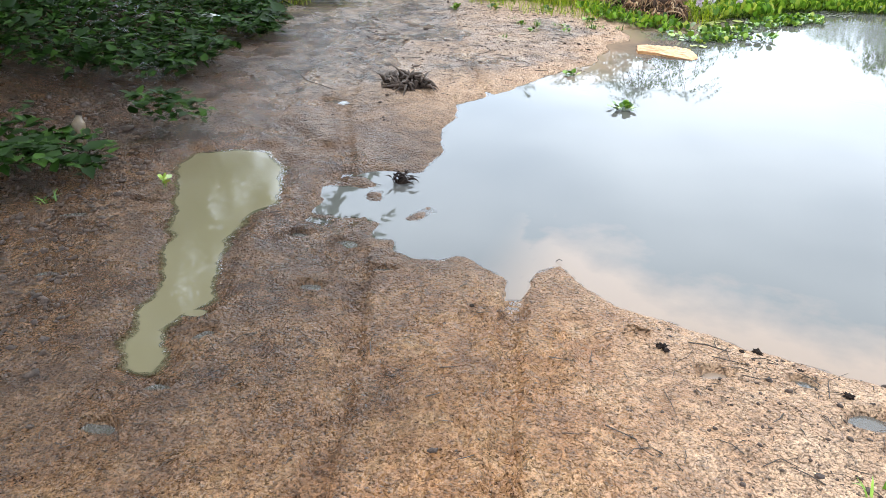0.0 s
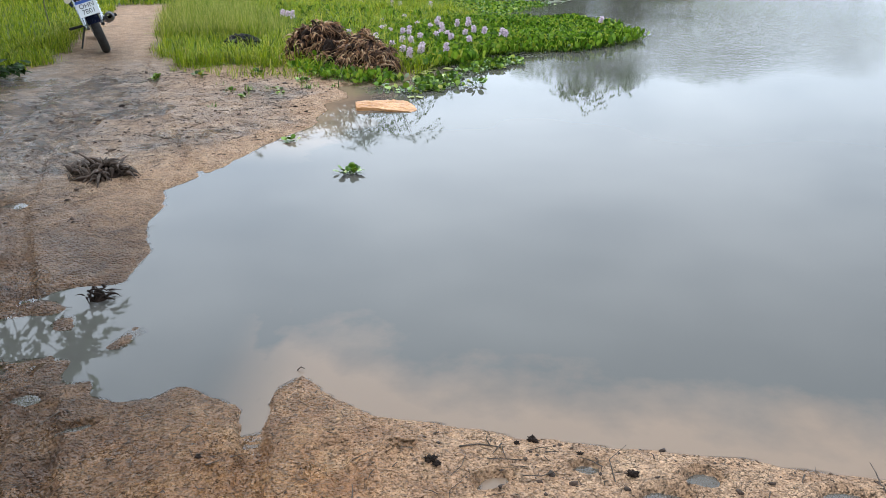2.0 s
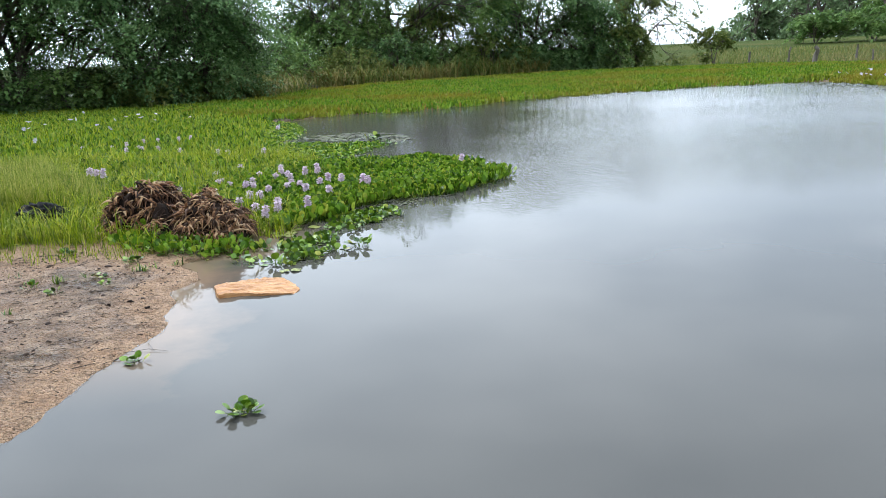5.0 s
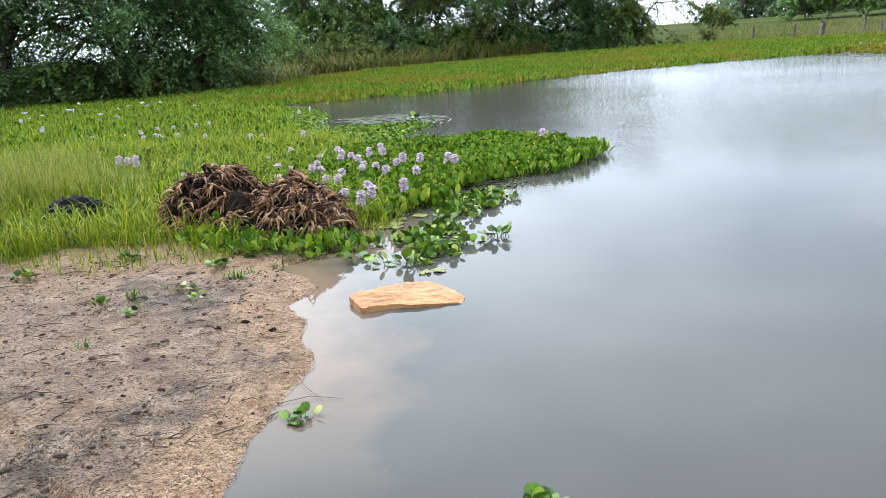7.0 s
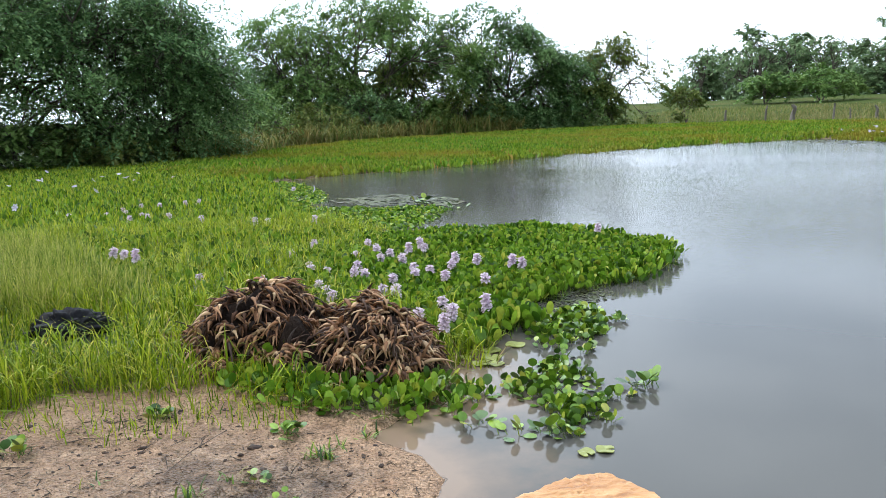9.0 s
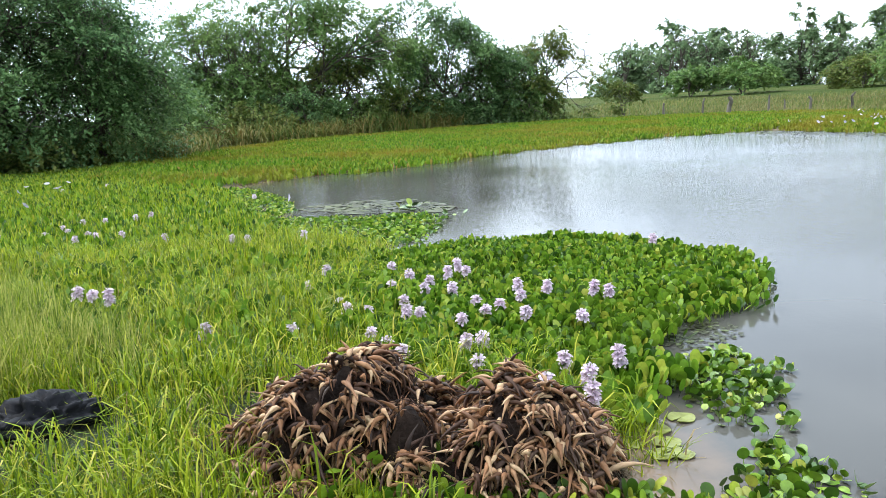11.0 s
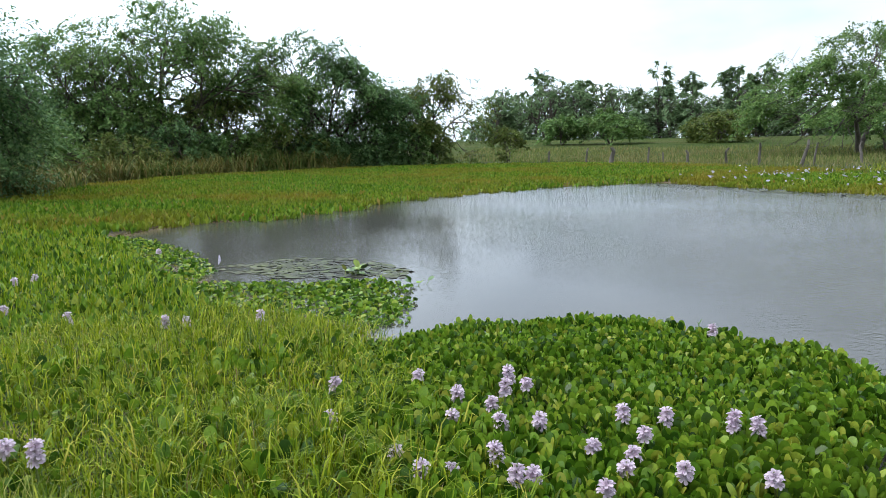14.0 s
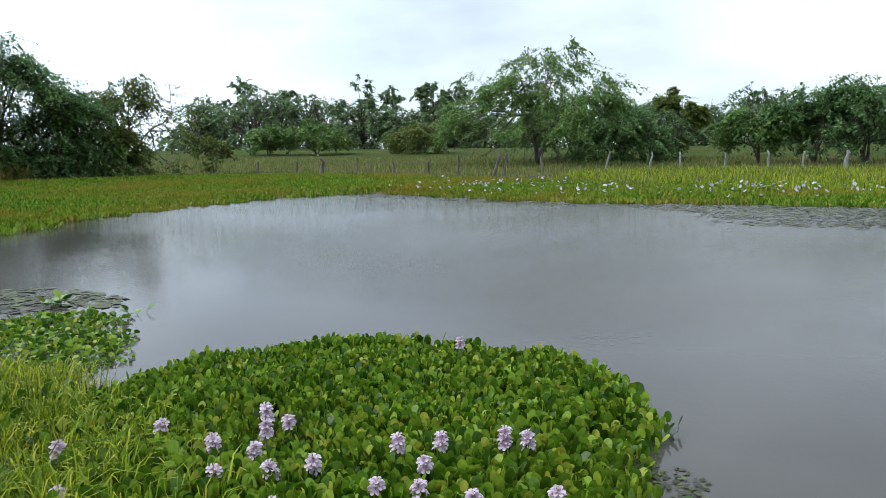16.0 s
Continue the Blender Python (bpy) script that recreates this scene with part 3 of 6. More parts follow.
def build_ground():
    far = np.geomspace(34, 900, 22)
    xs = np.concatenate([-far[::-1], spread((-34, -6, 0.7), (-6, -3, 0.1), (-3, 1.6, 0.02), (1.6, 3, 0.07), (3, 34, 0.7)), far])
    far_y = np.geomspace(50, 900, 24)
    ys = np.concatenate([-np.geomspace(4, 900, 16)[::-1], spread((-4, 0.6, 0.2), (0.6, 3.3, 0.015), (3.3, 8.2, 0.03), (8.2, 12, 0.2), (12, 50, 0.8)), far_y])
    gx, gy = np.meshgrid(xs, ys)
    z = ground(gx.ravel(), gy.ravel())
    nx, ny = len(xs), len(ys)
    i = (np.arange(ny - 1)[:, None] * nx + np.arange(nx - 1)[None]).ravel()
    ob = mesh_np("ground", np.stack([gx.ravel(), gy.ravel(), z], 1), np.stack([i, i + 1, i + nx + 1, i + nx], 1), None, M_GROUND, smooth=True)
    x, y = gx.ravel(), gy.ravel()
    mud = inside_distance(MUD, x, y) + 0.12 * fbm(x, y, 0.4, 31, 3)
    pond = inside_distance(POND, x, y)
    bank = sstep(-2.2, -2.6, x) * sstep(8.6, 7.4, y)
    grey = np.clip((0.45 + 0.55 * sstep(-0.25, 0.35, fbm(x, y, 0.7, 44, 4))) * sstep(2.8, 5.2, y) * sstep(7.3, 6.2, y) * sstep(0.12, 0.5, -pond + 0.1 * fbm(x, y, 0.3, 38, 3)) + 0.8 * sstep(-1.7, -2.5, x) * sstep(3.5, 0, y - 3)
                   + 0.5 * bank + 0.08 * sstep(0.2, 0.7, x) * sstep(0.0, 0.12, -pond), 0, 1)
    green = sstep(0.10, -0.15, mud) * sstep(0.3, -0.3, pond) * (1 - bank)
    field = sstep(30, 42, np.hypot(x, y - 12))
    soaked = sstep(4.2, 2.6, y + 0.25 * fbm(x, y, 0.8, 35, 3)) * sstep(0.75, -0.1, x + 0.2 * fbm(x, y, 0.5, 36, 3)) * (0.55 + 0.45 * sstep(0.0, 0.35, -pond))
    col = np.stack([grey, green, field, soaked], 1).astype(np.float32)
    ca = ob.data.color_attributes.new("zone", "FLOAT_COLOR", "POINT")
    ca.data.foreach_set("color", col.ravel())
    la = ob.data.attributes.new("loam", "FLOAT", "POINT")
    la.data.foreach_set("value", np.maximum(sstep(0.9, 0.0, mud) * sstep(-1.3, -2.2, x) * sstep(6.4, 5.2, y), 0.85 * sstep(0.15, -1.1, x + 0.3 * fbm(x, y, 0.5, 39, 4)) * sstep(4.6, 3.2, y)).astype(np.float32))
    return tagged(ob, "wet sandy brown mud bank running into grass and field", "ground", kind="structure")


def water_sheet(name, xs, ys, level, material, label, outline=None, kind="structure", grow=0.12):
    gx, gy = np.meshgrid(xs, ys)
    x, y = gx.ravel(), gy.ravel()
    nx, ny = len(xs), len(ys)
    i = (np.arange(ny - 1)[:, None] * nx + np.arange(nx - 1)[None]).ravel()
    q = np.stack([i, i + 1, i + nx + 1, i + nx], 1)
    if outline is not None:
        q = q[(inside_distance(outline, x, y) > -grow)[q].any(1)]
    ob = mesh_np(name, np.stack([x, y, np.full_like(x, level)], 1), q, None, material, smooth=True)
    depth = np.maximum(level - ground(x, y), 0).astype(np.float32)
    a = ob.data.attributes.new("depth", "FLOAT", "POINT")
    a.data.foreach_set("value", depth)
    w = ob.data.attributes.new("wind", "FLOAT", "POINT")
    wind = sstep(6.5, 11.5, y) * sstep(30, 22, y) * (0.12 + 0.88 * sstep(1.5, 6.0, x + 0.3 * (12 - y)))
    w.data.foreach_set("value", wind.astype(np.float32))
    b = ob.data.attributes.new("sandy_bed", "FLOAT", "POINT")
    b.data.foreach_set("value", np.maximum(sstep(-0.62, -0.25, x), sstep(4.6, 5.6, y)).astype(np.float32))
    return tagged(ob, label, "water", kind=kind)


build_ground()
water_sheet("water", spread((-1.6, 2.2, 0.04), (2.2, 22, 0.4)), spread((1.2, 7.4, 0.04), (7.4, 30, 0.4)), 0.0, M_WATER,
            "still brown pond water reflecting the cloudy sky", [(8, -0.5), (1, 1.6), (-0.3, 1.8), (-1.0, 2.2), (-1.6, 2.3), (-1.6, 2.8), (-1.7, 4.3), (-1.4, 6.9)] + MARSH)
water_sheet("puddle", spread((-2.5, -0.9, 0.03)), spread((1.1, 3.2, 0.03)), 0.029, M_PUDDLE, "long milky puddle in the muddy track", PUDDLE, grow=0.03)


def hollow_pool(hx, hy, a, b, turn):
    bm = bmesh.new()
    bmesh.ops.create_circle(bm, cap_ends=True, segments=20, radius=1.0)
    level = float(ground(np.array([hx]), np.array([hy]))[0]) + 0.013
    bmesh.ops.transform(bm, matrix=pose(0, 0, 0, 0, 0, turn) @ Matrix.Diagonal((a, b, 1, 1)), verts=bm.verts)
    ob = part("footprint_puddle", bm, M_FILM, None)
    ob.location = (hx, hy, level)
    d = ob.data.attributes.new("depth", "FLOAT", "POINT")
    d.data.foreach_set("value", np.full(len(ob.data.vertices), 0.06, np.float32))
    return tagged(ob, "small grey pool of rainwater in a footprint in mud", "puddle", "footprint puddles")


for row in HOLLOWS:
    hollow_pool(*row)

# ---------------------------------------------------------------- trees
LEAF = ([(0, 0, 0), (0.28, 0.45, 0.06), (0, 1, 0), (-0.28, 0.45, 0.06)], [], [(0, 1, 2), (0, 2, 3)])


def limb_system(g, height, radius, stems, levels, fork, low, flat):
    """Branching limbs inside an envelope; returns segments and twig ends."""
    segs, tips = [], []

    def branch(p, d, length, r, level):
        q = p
        for k in range(2):
            d = d + g.normal(0, 0.16, 3)
            d /= np.linalg.norm(d)
            nq = q + d * length / 2
            segs.append((q, nq, r * (1 - 0.2 * k), r * (0.8 - 0.2 * k)))
            q = nq
            if level >= 2:
                tips.append(q)
        if level >= levels:
            tips.append(q)
            return
        for _ in range(2 + (g.random() < fork)):
            nd = d + g.normal(0, 0.55, 3) + np.array([0, 0, flat])
            nd /= np.linalg.norm(nd)
            branch(q, nd, length * g.uniform(0.68, 0.9), r * 0.6, level + 1)

    for s in range(stems):
        a = g.uniform(0, 6.28)
        lean = g.uniform(0.1, 0.55) if stems > 1 else 0.12
        branch(np.array([0, 0, -0.08]), np.array([math.cos(a) * lean, math.sin(a) * lean, 1.0]), height * low, height * 0.022, 0)
    t = np.array(tips)
    drift = t[:, :2].mean(0) / t[:, 2].mean()
    segs = [tuple(np.array((p[0] - drift[0] * max(p[2], 0), p[1] - drift[1] * max(p[2], 0), p[2])) for p in row[:2]) + row[2:] for row in segs]
    t[:, :2] -= drift * np.maximum(t[:, 2:], 0)
    zs = (height * 0.96) / np.percentile(t[:, 2], 99.5)
    rs = radius / np.percentile(np.hypot(t[:, 0], t[:, 1]), 84)
    k = np.array([rs, rs, zs])
    return [(a * k, b * k, r0, r1) for a, b, r0, r1 in segs], t * k


def sprays(g, hearts, count, leaves, size, reach):
    """Flat drooping sprays of small leaves set about the twig ends: places and turns of the leaves."""
    heart = hearts[g.integers(0, len(hearts), count)] + g.normal(0, 0.22, (count, 3)) * reach * np.array([1, 1, 0.6])
    out = np.arctan2(heart[:, 1], heart[:, 0]) + g.normal(0, 0.7, count)
    droop, roll = g.normal(0.30, 0.28, count), g.normal(0, 0.35, count)
    length, width = reach * g.uniform(0.7, 1.4, count), reach * g.uniform(0.22, 0.42, count)
    who = np.repeat(np.arange(count), leaves)
    n = len(who)
    along, side = g.uniform(-0.35, 1, n), g.uniform(-1, 1, n)
    u = along * length[who]
    v = side * width[who] * np.sqrt(np.clip(1.05 - np.abs(along), 0.05, 1))
    w = g.normal(0, 0.05, n) * reach + np.sin(roll)[who] * v - np.sin(droop)[who] * u - 0.22 * reach * np.clip(along, 0, 1) ** 2
    c, s = np.cos(out)[who], np.sin(out)[who]
    place = heart[who] + np.stack([u * c - v * s, u * s + v * c, w], 1)
    yaw = out[who] - np.pi / 2 + np.sign(side) * g.uniform(0.3, 1.3, n) * -1
    return place, turns(yaw, -droop[who] + g.normal(-0.1, 0.30, n), g.normal(0, 0.3, n)), size * g.uniform(0.6, 1.3, n)


def tree(name, x, y, height, radius, leaves, size, material, seed, label, stems=3, levels=5, fork=0.5, low=0.22, flat=0.06,
         puff=0.36, skirt=0.0, group=""):
    g = np.random.default_rng(seed)
    z = float(ground(np.array([x]), np.array([y]), False)[0])
    ob = thing(name, pose(x, y, z), label, "tree" if name != "bush" else "bush", group)
    segs, tips = limb_system(g, height, radius, stems, levels, fork, low, flat)
    v, q, _ = tubes(segs, 5)
    mesh_np("trunk", v, q, None, M_BARK, ob, True)
    keep = tips[tips[:, 2] > height * 0.18] if skirt == 0 else tips
    keep = keep[g.random(len(keep)) < 0.45]
    if skirt > 0:
        n = int(len(keep) * skirt)
        a, rr = g.uniform(0, 6.28, n), radius * np.sqrt(g.uniform(0.3, 1.0, n))
        keep = np.concatenate([keep, np.stack([rr * np.cos(a), rr * np.sin(a), g.uniform(0.1, height * 0.5, n)], 1)])
    p, r, sc = sprays(g, keep, max(20, leaves // (40 if leaves > 15000 else 14)), 40 if leaves > 15000 else 14, size, puff * (2.0 if leaves > 15000 else 1.5))
    p[:, 2] = np.maximum(p[:, 2], 0.05)
    lv, _, lt = strew(LEAF, p, r, sc)
    mesh_np("crown", lv, None, lt, material, ob)
    return ob


A, B = "large dark green multi-stemmed tree beside the marsh", "far bank trees"
N = "marsh-side trees"
tree("tree", -13.5, 29.5, 6.8, 4.2, 46000, 0.135, M_TREE_A, 1, A, 5, 5, 0.7, 0.15, puff=0.46, skirt=0.02, group=N)
tree("tree", -8.6, 29.8, 6.9, 3.6, 62000, 0.125, M_TREE_A, 2, A, 5, 5, 0.7, 0.20, puff=0.46, skirt=0.03, group=N)
tree("tree", -5.0, 30.4, 6.6, 3.0, 62000, 0.125, M_TREE_A, 22, A, 5, 5, 0.7, 0.15, puff=0.46, skirt=0.10, group=N)
tree("tree", -2.8, 30.4, 5.6, 1.8, 50000, 0.11, M_TREE_A, 3, "broad dark green tree hanging to the ground", 5, 5, 0.7, 0.15, puff=0.40, skirt=0.55, group=N)
tree("tree", 6.2, 48.0, 9.1, 5.4, 40000, 0.17, M_TREE_B, 104, "tall airy green tree with open crown", 3, 6, 0.5, 0.24, 0.0, puff=0.45, group=B)
tree("tree", 3.2, 47.0, 6.4, 3.2, 36000, 0.17, M_TREE_B, 5, "mid-green bushy tree on the far bank", 4, 5, 0.6, 0.18, puff=0.45, skirt=0.4, group=B)
tree("tree", 14.4, 46.8, 7.3, 3.5, 44000, 0.16, M_TREE_A, 6, "dense green tree with bare forked trunks", 3, 5, 0.7, 0.24, puff=0.42, skirt=0.1, group=B)
tree("tree", 10.4, 48.5, 5.8, 3.0, 26000, 0.16, M_TREE_B, 7, "thin open tree with sky between its branches", 3, 5, 0.5, 0.25, puff=0.4, group=B)
tree("bush", 17.2, 46.2, 4.2, 2.3, 30000, 0.15, M_TREE_A, 8, "dark rounded bush at the water meadow's edge", 6, 4, 0.7, 0.18, puff=0.4, skirt=0.7, group=B)
tree("tree", 20.3, 45.7, 5.5, 2.4, 18000, 0.16, M_TREE_C, 9, "yellowish green tree with sparse crown", 3, 5, 0.5, 0.24, puff=0.34, skirt=0.15, group=B)
for k, (bx, by, bh, br) in enumerate([(0.6, 43.5, 2.3, 1.6), (3.2, 43.0, 2.0, 1.8), (5.8, 44.0, 2.6, 1.9), (8.4, 44.5, 2.2, 1.7), (11.0, 45.2, 2.4, 1.8),
                                      (13.4, 45.6, 2.1, 1.6), (-1.0, 40.0, 3.2, 2.2), (-16.5, 27.5, 3.0, 2.0), (-11.5, 29.5, 1.3, 2.4), (-7.5, 30.5, 1.4, 2.6), (-4.5, 30.8, 1.5, 2.2),
                                      (0.8, 47.5, 4.4, 2.0), (5.2, 46.2, 3.9, 2.2), (8.0, 47.0, 4.2, 2.2), (12.0, 47.6, 3.4, 1.8), (18.6, 45.4, 2.8, 1.8)]):
    tree("bush", bx, by, bh, br, 8500, 0.17, (M_TREE_B, M_TREE_C, M_TREE_A)[k % 3], 40 + k, "tangled green undergrowth below the bank trees", 5, 3, 0.7, 0.2, puff=0.34, skirt=0.9, group="undergrowth")
tree("bush", 23.85, 43.3, 2.2, 1.1, 2600, 0.18, M_TREE_C, 60, "small pale green sapling in rough grass", 3, 4, 0.5, 0.25, puff=0.25)
# trees across the field
F = "trees across the field"
tree("tree", 50.6, 70.9, 3.2, 2.4, 5000, 0.34, M_TREE_B, 61, "small spreading tree in the field", 3, 4, 0.6, 0.22, 0.0, 0.4, group=F)
tree("tree", 54.9, 68.2, 3.9, 3.4, 9000, 0.34, M_TREE_B, 62, "low spreading flat-topped tree in the field", 3, 5, 0.5, 0.18, 0.0, 0.42, group=F)
tree("bush", 63.0, 61.0, 3.4, 2.9, 8000, 0.32, M_TREE_C, 63, "round olive green bush in the field", 5, 4, 0.7, 0.18, puff=0.4, skirt=0.5, group=F)
tree("tree", 47.6, 37.1, 9.2, 7.2, 50000, 0.21, M_TREE_B, 164, "big flat-topped spreading tree with dark trunk", 3, 6, 0.5, 0.30, -0.05, 0.5, group=F)
tree("tree", 53.6, 33.2, 5.0, 3.7, 26000, 0.24, M_TREE_A, 65, "dense dark green tree at the field's edge", 4, 5, 0.7, 0.2, puff=0.45, skirt=0.5, group=F)
tree("tree", 58.6, 30.4, 5.9, 1.7, 7000, 0.30, M_TREE_C, 66, "slim brownish tree with a tufted top", 1, 4, 0.6, 0.55, 0.0, 0.32, group=F)
for k, (tx, ty, th, tr) in enumerate([(50.8, 22.2, 4.0, 2.2), (51.5, 19.0, 4.9, 2.3), (52.0, 16.2, 5.6, 2.7), (52.3, 12.6, 6.3, 3.1), (53.0, 8.0, 6.5, 3.2)]):
    tree("tree", tx, ty, th, tr, 13000, 0.22, M_TREE_A if k else M_TREE_B, 70 + k, "dark green tree beside the field fence", 3, 5, 0.6, 0.24, 0.03, 0.38, skirt=0.1 * (k > 1), group=F)


def far_woods():
    g = np.random.default_rng(5)
    rows = []
    for azim in np.arange(34.0, 96.0, 0.95):
        dist = g.uniform(112, 128)
        top = 6.0 + 1.6 * g.normal() + (2.2 if 36 < azim < 44 else 0) + (1.0 if azim > 60 else 0)
        rows.append((azim, dist, max(4.0, top), g.uniform(2.6, 4.2)))
    rows += [(46.6, 118, 11.5, 2.6), (48.6, 120, 10.2, 2.4), (51.2, 118, 9.2, 2.4), (52.9, 119, 10.4, 2.6), (38.6, 112, 8.8, 3.6), (43.2, 112, 8.2, 4.2)]
    for k, (azim, dist, top, rad) in enumerate(rows):
        tall = top > 9.0
        tree("tree", -2.2 + dist * math.sin(radians(azim)), 7.4 + dist * math.cos(radians(azim)), top, rad, 2200 if tall else 2500, 0.58, M_TREE_HAZED, 200 + k,
             "tall thin tree above the far woods" if tall else "green tree in the hazy far woods, leaves paled for haze", 1 if tall else 4, 4, 0.6, 0.3 if tall else 0.2, 0.02,
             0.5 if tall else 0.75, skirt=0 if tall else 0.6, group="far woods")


far_woods()
# unseen tree, added so that the puddles have foliage to reflect
tree("tree", -12.2, 10.6, 6.6, 3.9, 20000, 0.2, M_TREE_B, 91, "leafy tree out of view, added for the water's reflections", 3, 6, 0.5, 0.2, 0.02, 0.4)
tree("tree", -6.9, 4.2, 7.6, 4.9, 30000, 0.17, M_TREE_B, 90, "leafy tree overhanging the muddy track", 2, 6, 0.5, 0.26, 0.02, 0.32)

# ---------------------------------------------------------------- low plants
HYA_V = [(-.03, 0, 0), (.03, 0, 0), (0, .05, 0), (-.02, .10, .50), (.02, .10, .50), (0, .13, .50),
         (0, .23, .76), (0, .11, .50), (.20, .13, .56), (.31, .19, .70), (.30, .28, .86), (.18, .36, .97), (0, .40, 1.0),
         (-.18, .36, .97), (-.30, .28, .86), (-.31, .19, .70), (-.20, .13, .56)]
HYA = (HYA_V, [(0, 1, 4, 3), (1, 2, 5, 4), (2, 0, 3, 5)], [(6, 7 + k, 7 + (k + 1) % 10) for k in range(10)])
FARLEAF = ([(0, 0, 0), (.22, .12, .6), (0, .25, 1.0), (-.22, .12, .6)], [], [(0, 1, 2), (0, 2, 3)])
BLADE = ([(-.5, 0, 0), (.5, 0, 0), (-.42, .08, .4), (.42, .08, .4), (-.28, .26, .75), (.28, .26, .75), (0, .52, .98)], [(0, 1, 3, 2), (2, 3, 5, 4)], [(4, 5, 6)])
HEART = ([(0, 0, 0), (0, .02, .5), (.26, .0, .58), (.30, .30, .60), (0, .78, .46), (-.30, .30, .60), (-.26, .0, .58), (0.03, 0, 0)],
         [], [(0, 7, 1), (1, 2, 3), (1, 3, 4), (1, 4, 5), (1, 5, 6)])


def sample(poly, density, g, keep_out=(), margin=0.0):
    xs, ys = [p[0] for p in poly], [p[1] for p in poly]
    n = int((max(xs) - min(xs)) * (max(ys) - min(ys)) * density)
    x, y = g.uniform(min(xs), max(xs), n), g.uniform(min(ys), max(ys), n)
    ok = inside_distance(poly, x, y) + margin * vnoise(x, y, 0.3, 8) > 0
    for other in keep_out:
        ok &= inside_distance(other, x, y) + 0.1 * vnoise(x, y, 0.2, 9) < 0
    return x[ok], y[ok]


def surface(x, y):
    return np.maximum(ground(x, y, False), -0.01)


def leaf_field(x, y, template, height, width, tilt, material, name, label, g, category="plants", base=-0.01):
    n = len(x)
    h = height * g.uniform(0.65, 1.25, n) * (1 + 0.25 * vnoise(x, y, 0.5, 4))
    r = turns(g.uniform(0, 6.28, n), g.normal(*tilt, n))
    s = np.stack([width * g.uniform(0.7, 1.3, n), h, h], 1) if isinstance(width, float) else np.stack([h * width[0], h * width[0], h], 1)
    v, q, t = strew(template, np.stack([x, y, surface(x, y) + base], 1), r, s)
    return tagged(mesh_np(name, v, q, t, material), label, category, kind="stuff")


def rosettes(x, y, leaves, spread_r, g):
    """Leaf foot places round each plant's heart."""
    n = len(x)
    px, py = np.repeat(x, leaves), np.repeat(y, leaves)
    return px + g.normal(0, spread_r, n * leaves), py + g.normal(0, spread_r, n * leaves)


PENINSULA = [(-0.40, 7.75), (-0.10, 7.9), (0.22, 8.30), (0.34, 8.60), (0.56, 8.82), (0.86, 8.76), (1.20, 8.76), (1.46, 9.02), (1.78, 9.29), (2.02, 9.70), (2.06, 10.07),
             (1.88, 10.5), (1.74, 11.0), (1.24, 11.45), (0.70, 11.68), (0.25, 11.72), (-0.2, 11.3), (-0.7, 10.6), (-1.0, 9.6), (-0.85, 8.7)]
FRINGE = [(-0.25, 7.35), (-0.42, 6.82), (-0.33, 6.66), (-0.08, 6.80), (0.18, 6.99), (0.06, 7.25), (0.33, 7.72), (0.56, 7.98), (0.62, 8.3), (0.35, 8.35), (0.02, 7.9), (-0.05, 7.5)]
LOWER_MAT = [(-1.5, 12.0), (0.42, 12.15), (0.66, 12.6), (0.98, 13.25), (1.13, 13.5), (1.14, 13.95), (0.4, 14.4), (-0.37, 14.9), (-0.2, 15.6), (0.0, 16.5), (0.05, 17.5), (-0.31, 19.7), (-3.5, 21), (-4, 13)]
PILE = [(-1.62, 8.3), (-1.45, 7.6), (-1.1, 7.25), (-0.62, 7.15), (-0.5, 7.5), (-0.75, 8.0), (-1.2, 8.4)]
MARSH_NEAR = [(-4.4, 7.4), (-2.2, 7.3), (-1.2, 7.3), (-0.4, 7.6), (-0.3, 8.5), (-0.5, 9.6), (-0.1, 11.6), (0.1, 12.2), (-0.6, 13.0), (-5.5, 13.0)]
MARSH_FAR = [(-5.5, 13.0), (-0.6, 13.0), (-0.7, 15.0), (-0.6, 19.8), (-1.2, 24.0), (-2.0, 29.0), (-18, 29.0), (-16, 13.0)]
FAR_MAT = [(-0.9, 19.9), (0.9, 21.0), (3.2, 21.3), (5.8, 23.5), (9.9, 25.4), (13.7, 26.6), (17.0, 26.6), (18.0, 26.2), (17.6, 23.4), (16.7, 20.0), (16.6, 17.5), (17.2, 15.5), (17.9, 13.4),
           (18.4, 11.6), (18.7, 10.0), (18.5, 5.0), (28, 5.0), (25, 20), (27, 33), (26, 38), (20, 43), (12, 42.5), (5, 40), (-2, 32), (-3, 24)]
g1 = np.random.default_rng(11)
x, y = sample(PENINSULA, 520, g1, (), 0.12)
x, y = rosettes(x, y, 6, 0.045, g1)
leaf_field(x, y, HYA, 0.108, (0.52, 0), (0.05, 0.42), M_HYACINTH, "hyacinth_mat", "dense floating mat of glossy green water hyacinth", g1)


def fringe_plants():
    g = np.random.default_rng(14)
    x, y = sample(FRINGE, 290, g, (), 0.1)
    me = None
    for a, b in zip(x, y):
        ob = thing("water_hyacinth", pose(a, b, 0, 0, 0, g.uniform(0, 360)), "small glossy water hyacinth floating at the mat's edge", "water plant", "fringe hyacinths")
        for k in range(7):
            if me is None:
                p = mesh_np("leaf", np.array(HYA_V), np.array(HYA[1]), np.array(HYA[2]), M_HYACINTH_ONE, ob)
                me = p.data
            else:
                p = new("leaf", me)
                p.parent = ob
            s = 0.056 * g.uniform(0.7, 1.25)
            p.matrix_local = Matrix.Translation((g.normal(0, 0.02), g.normal(0, 0.02), -0.012)) @ pose(0, 0, 0, 0, 0, k * 137.5) @ pose(0, 0, 0, g.normal(-18, 38)) @ Matrix.Diagonal((s, s, s, 1))


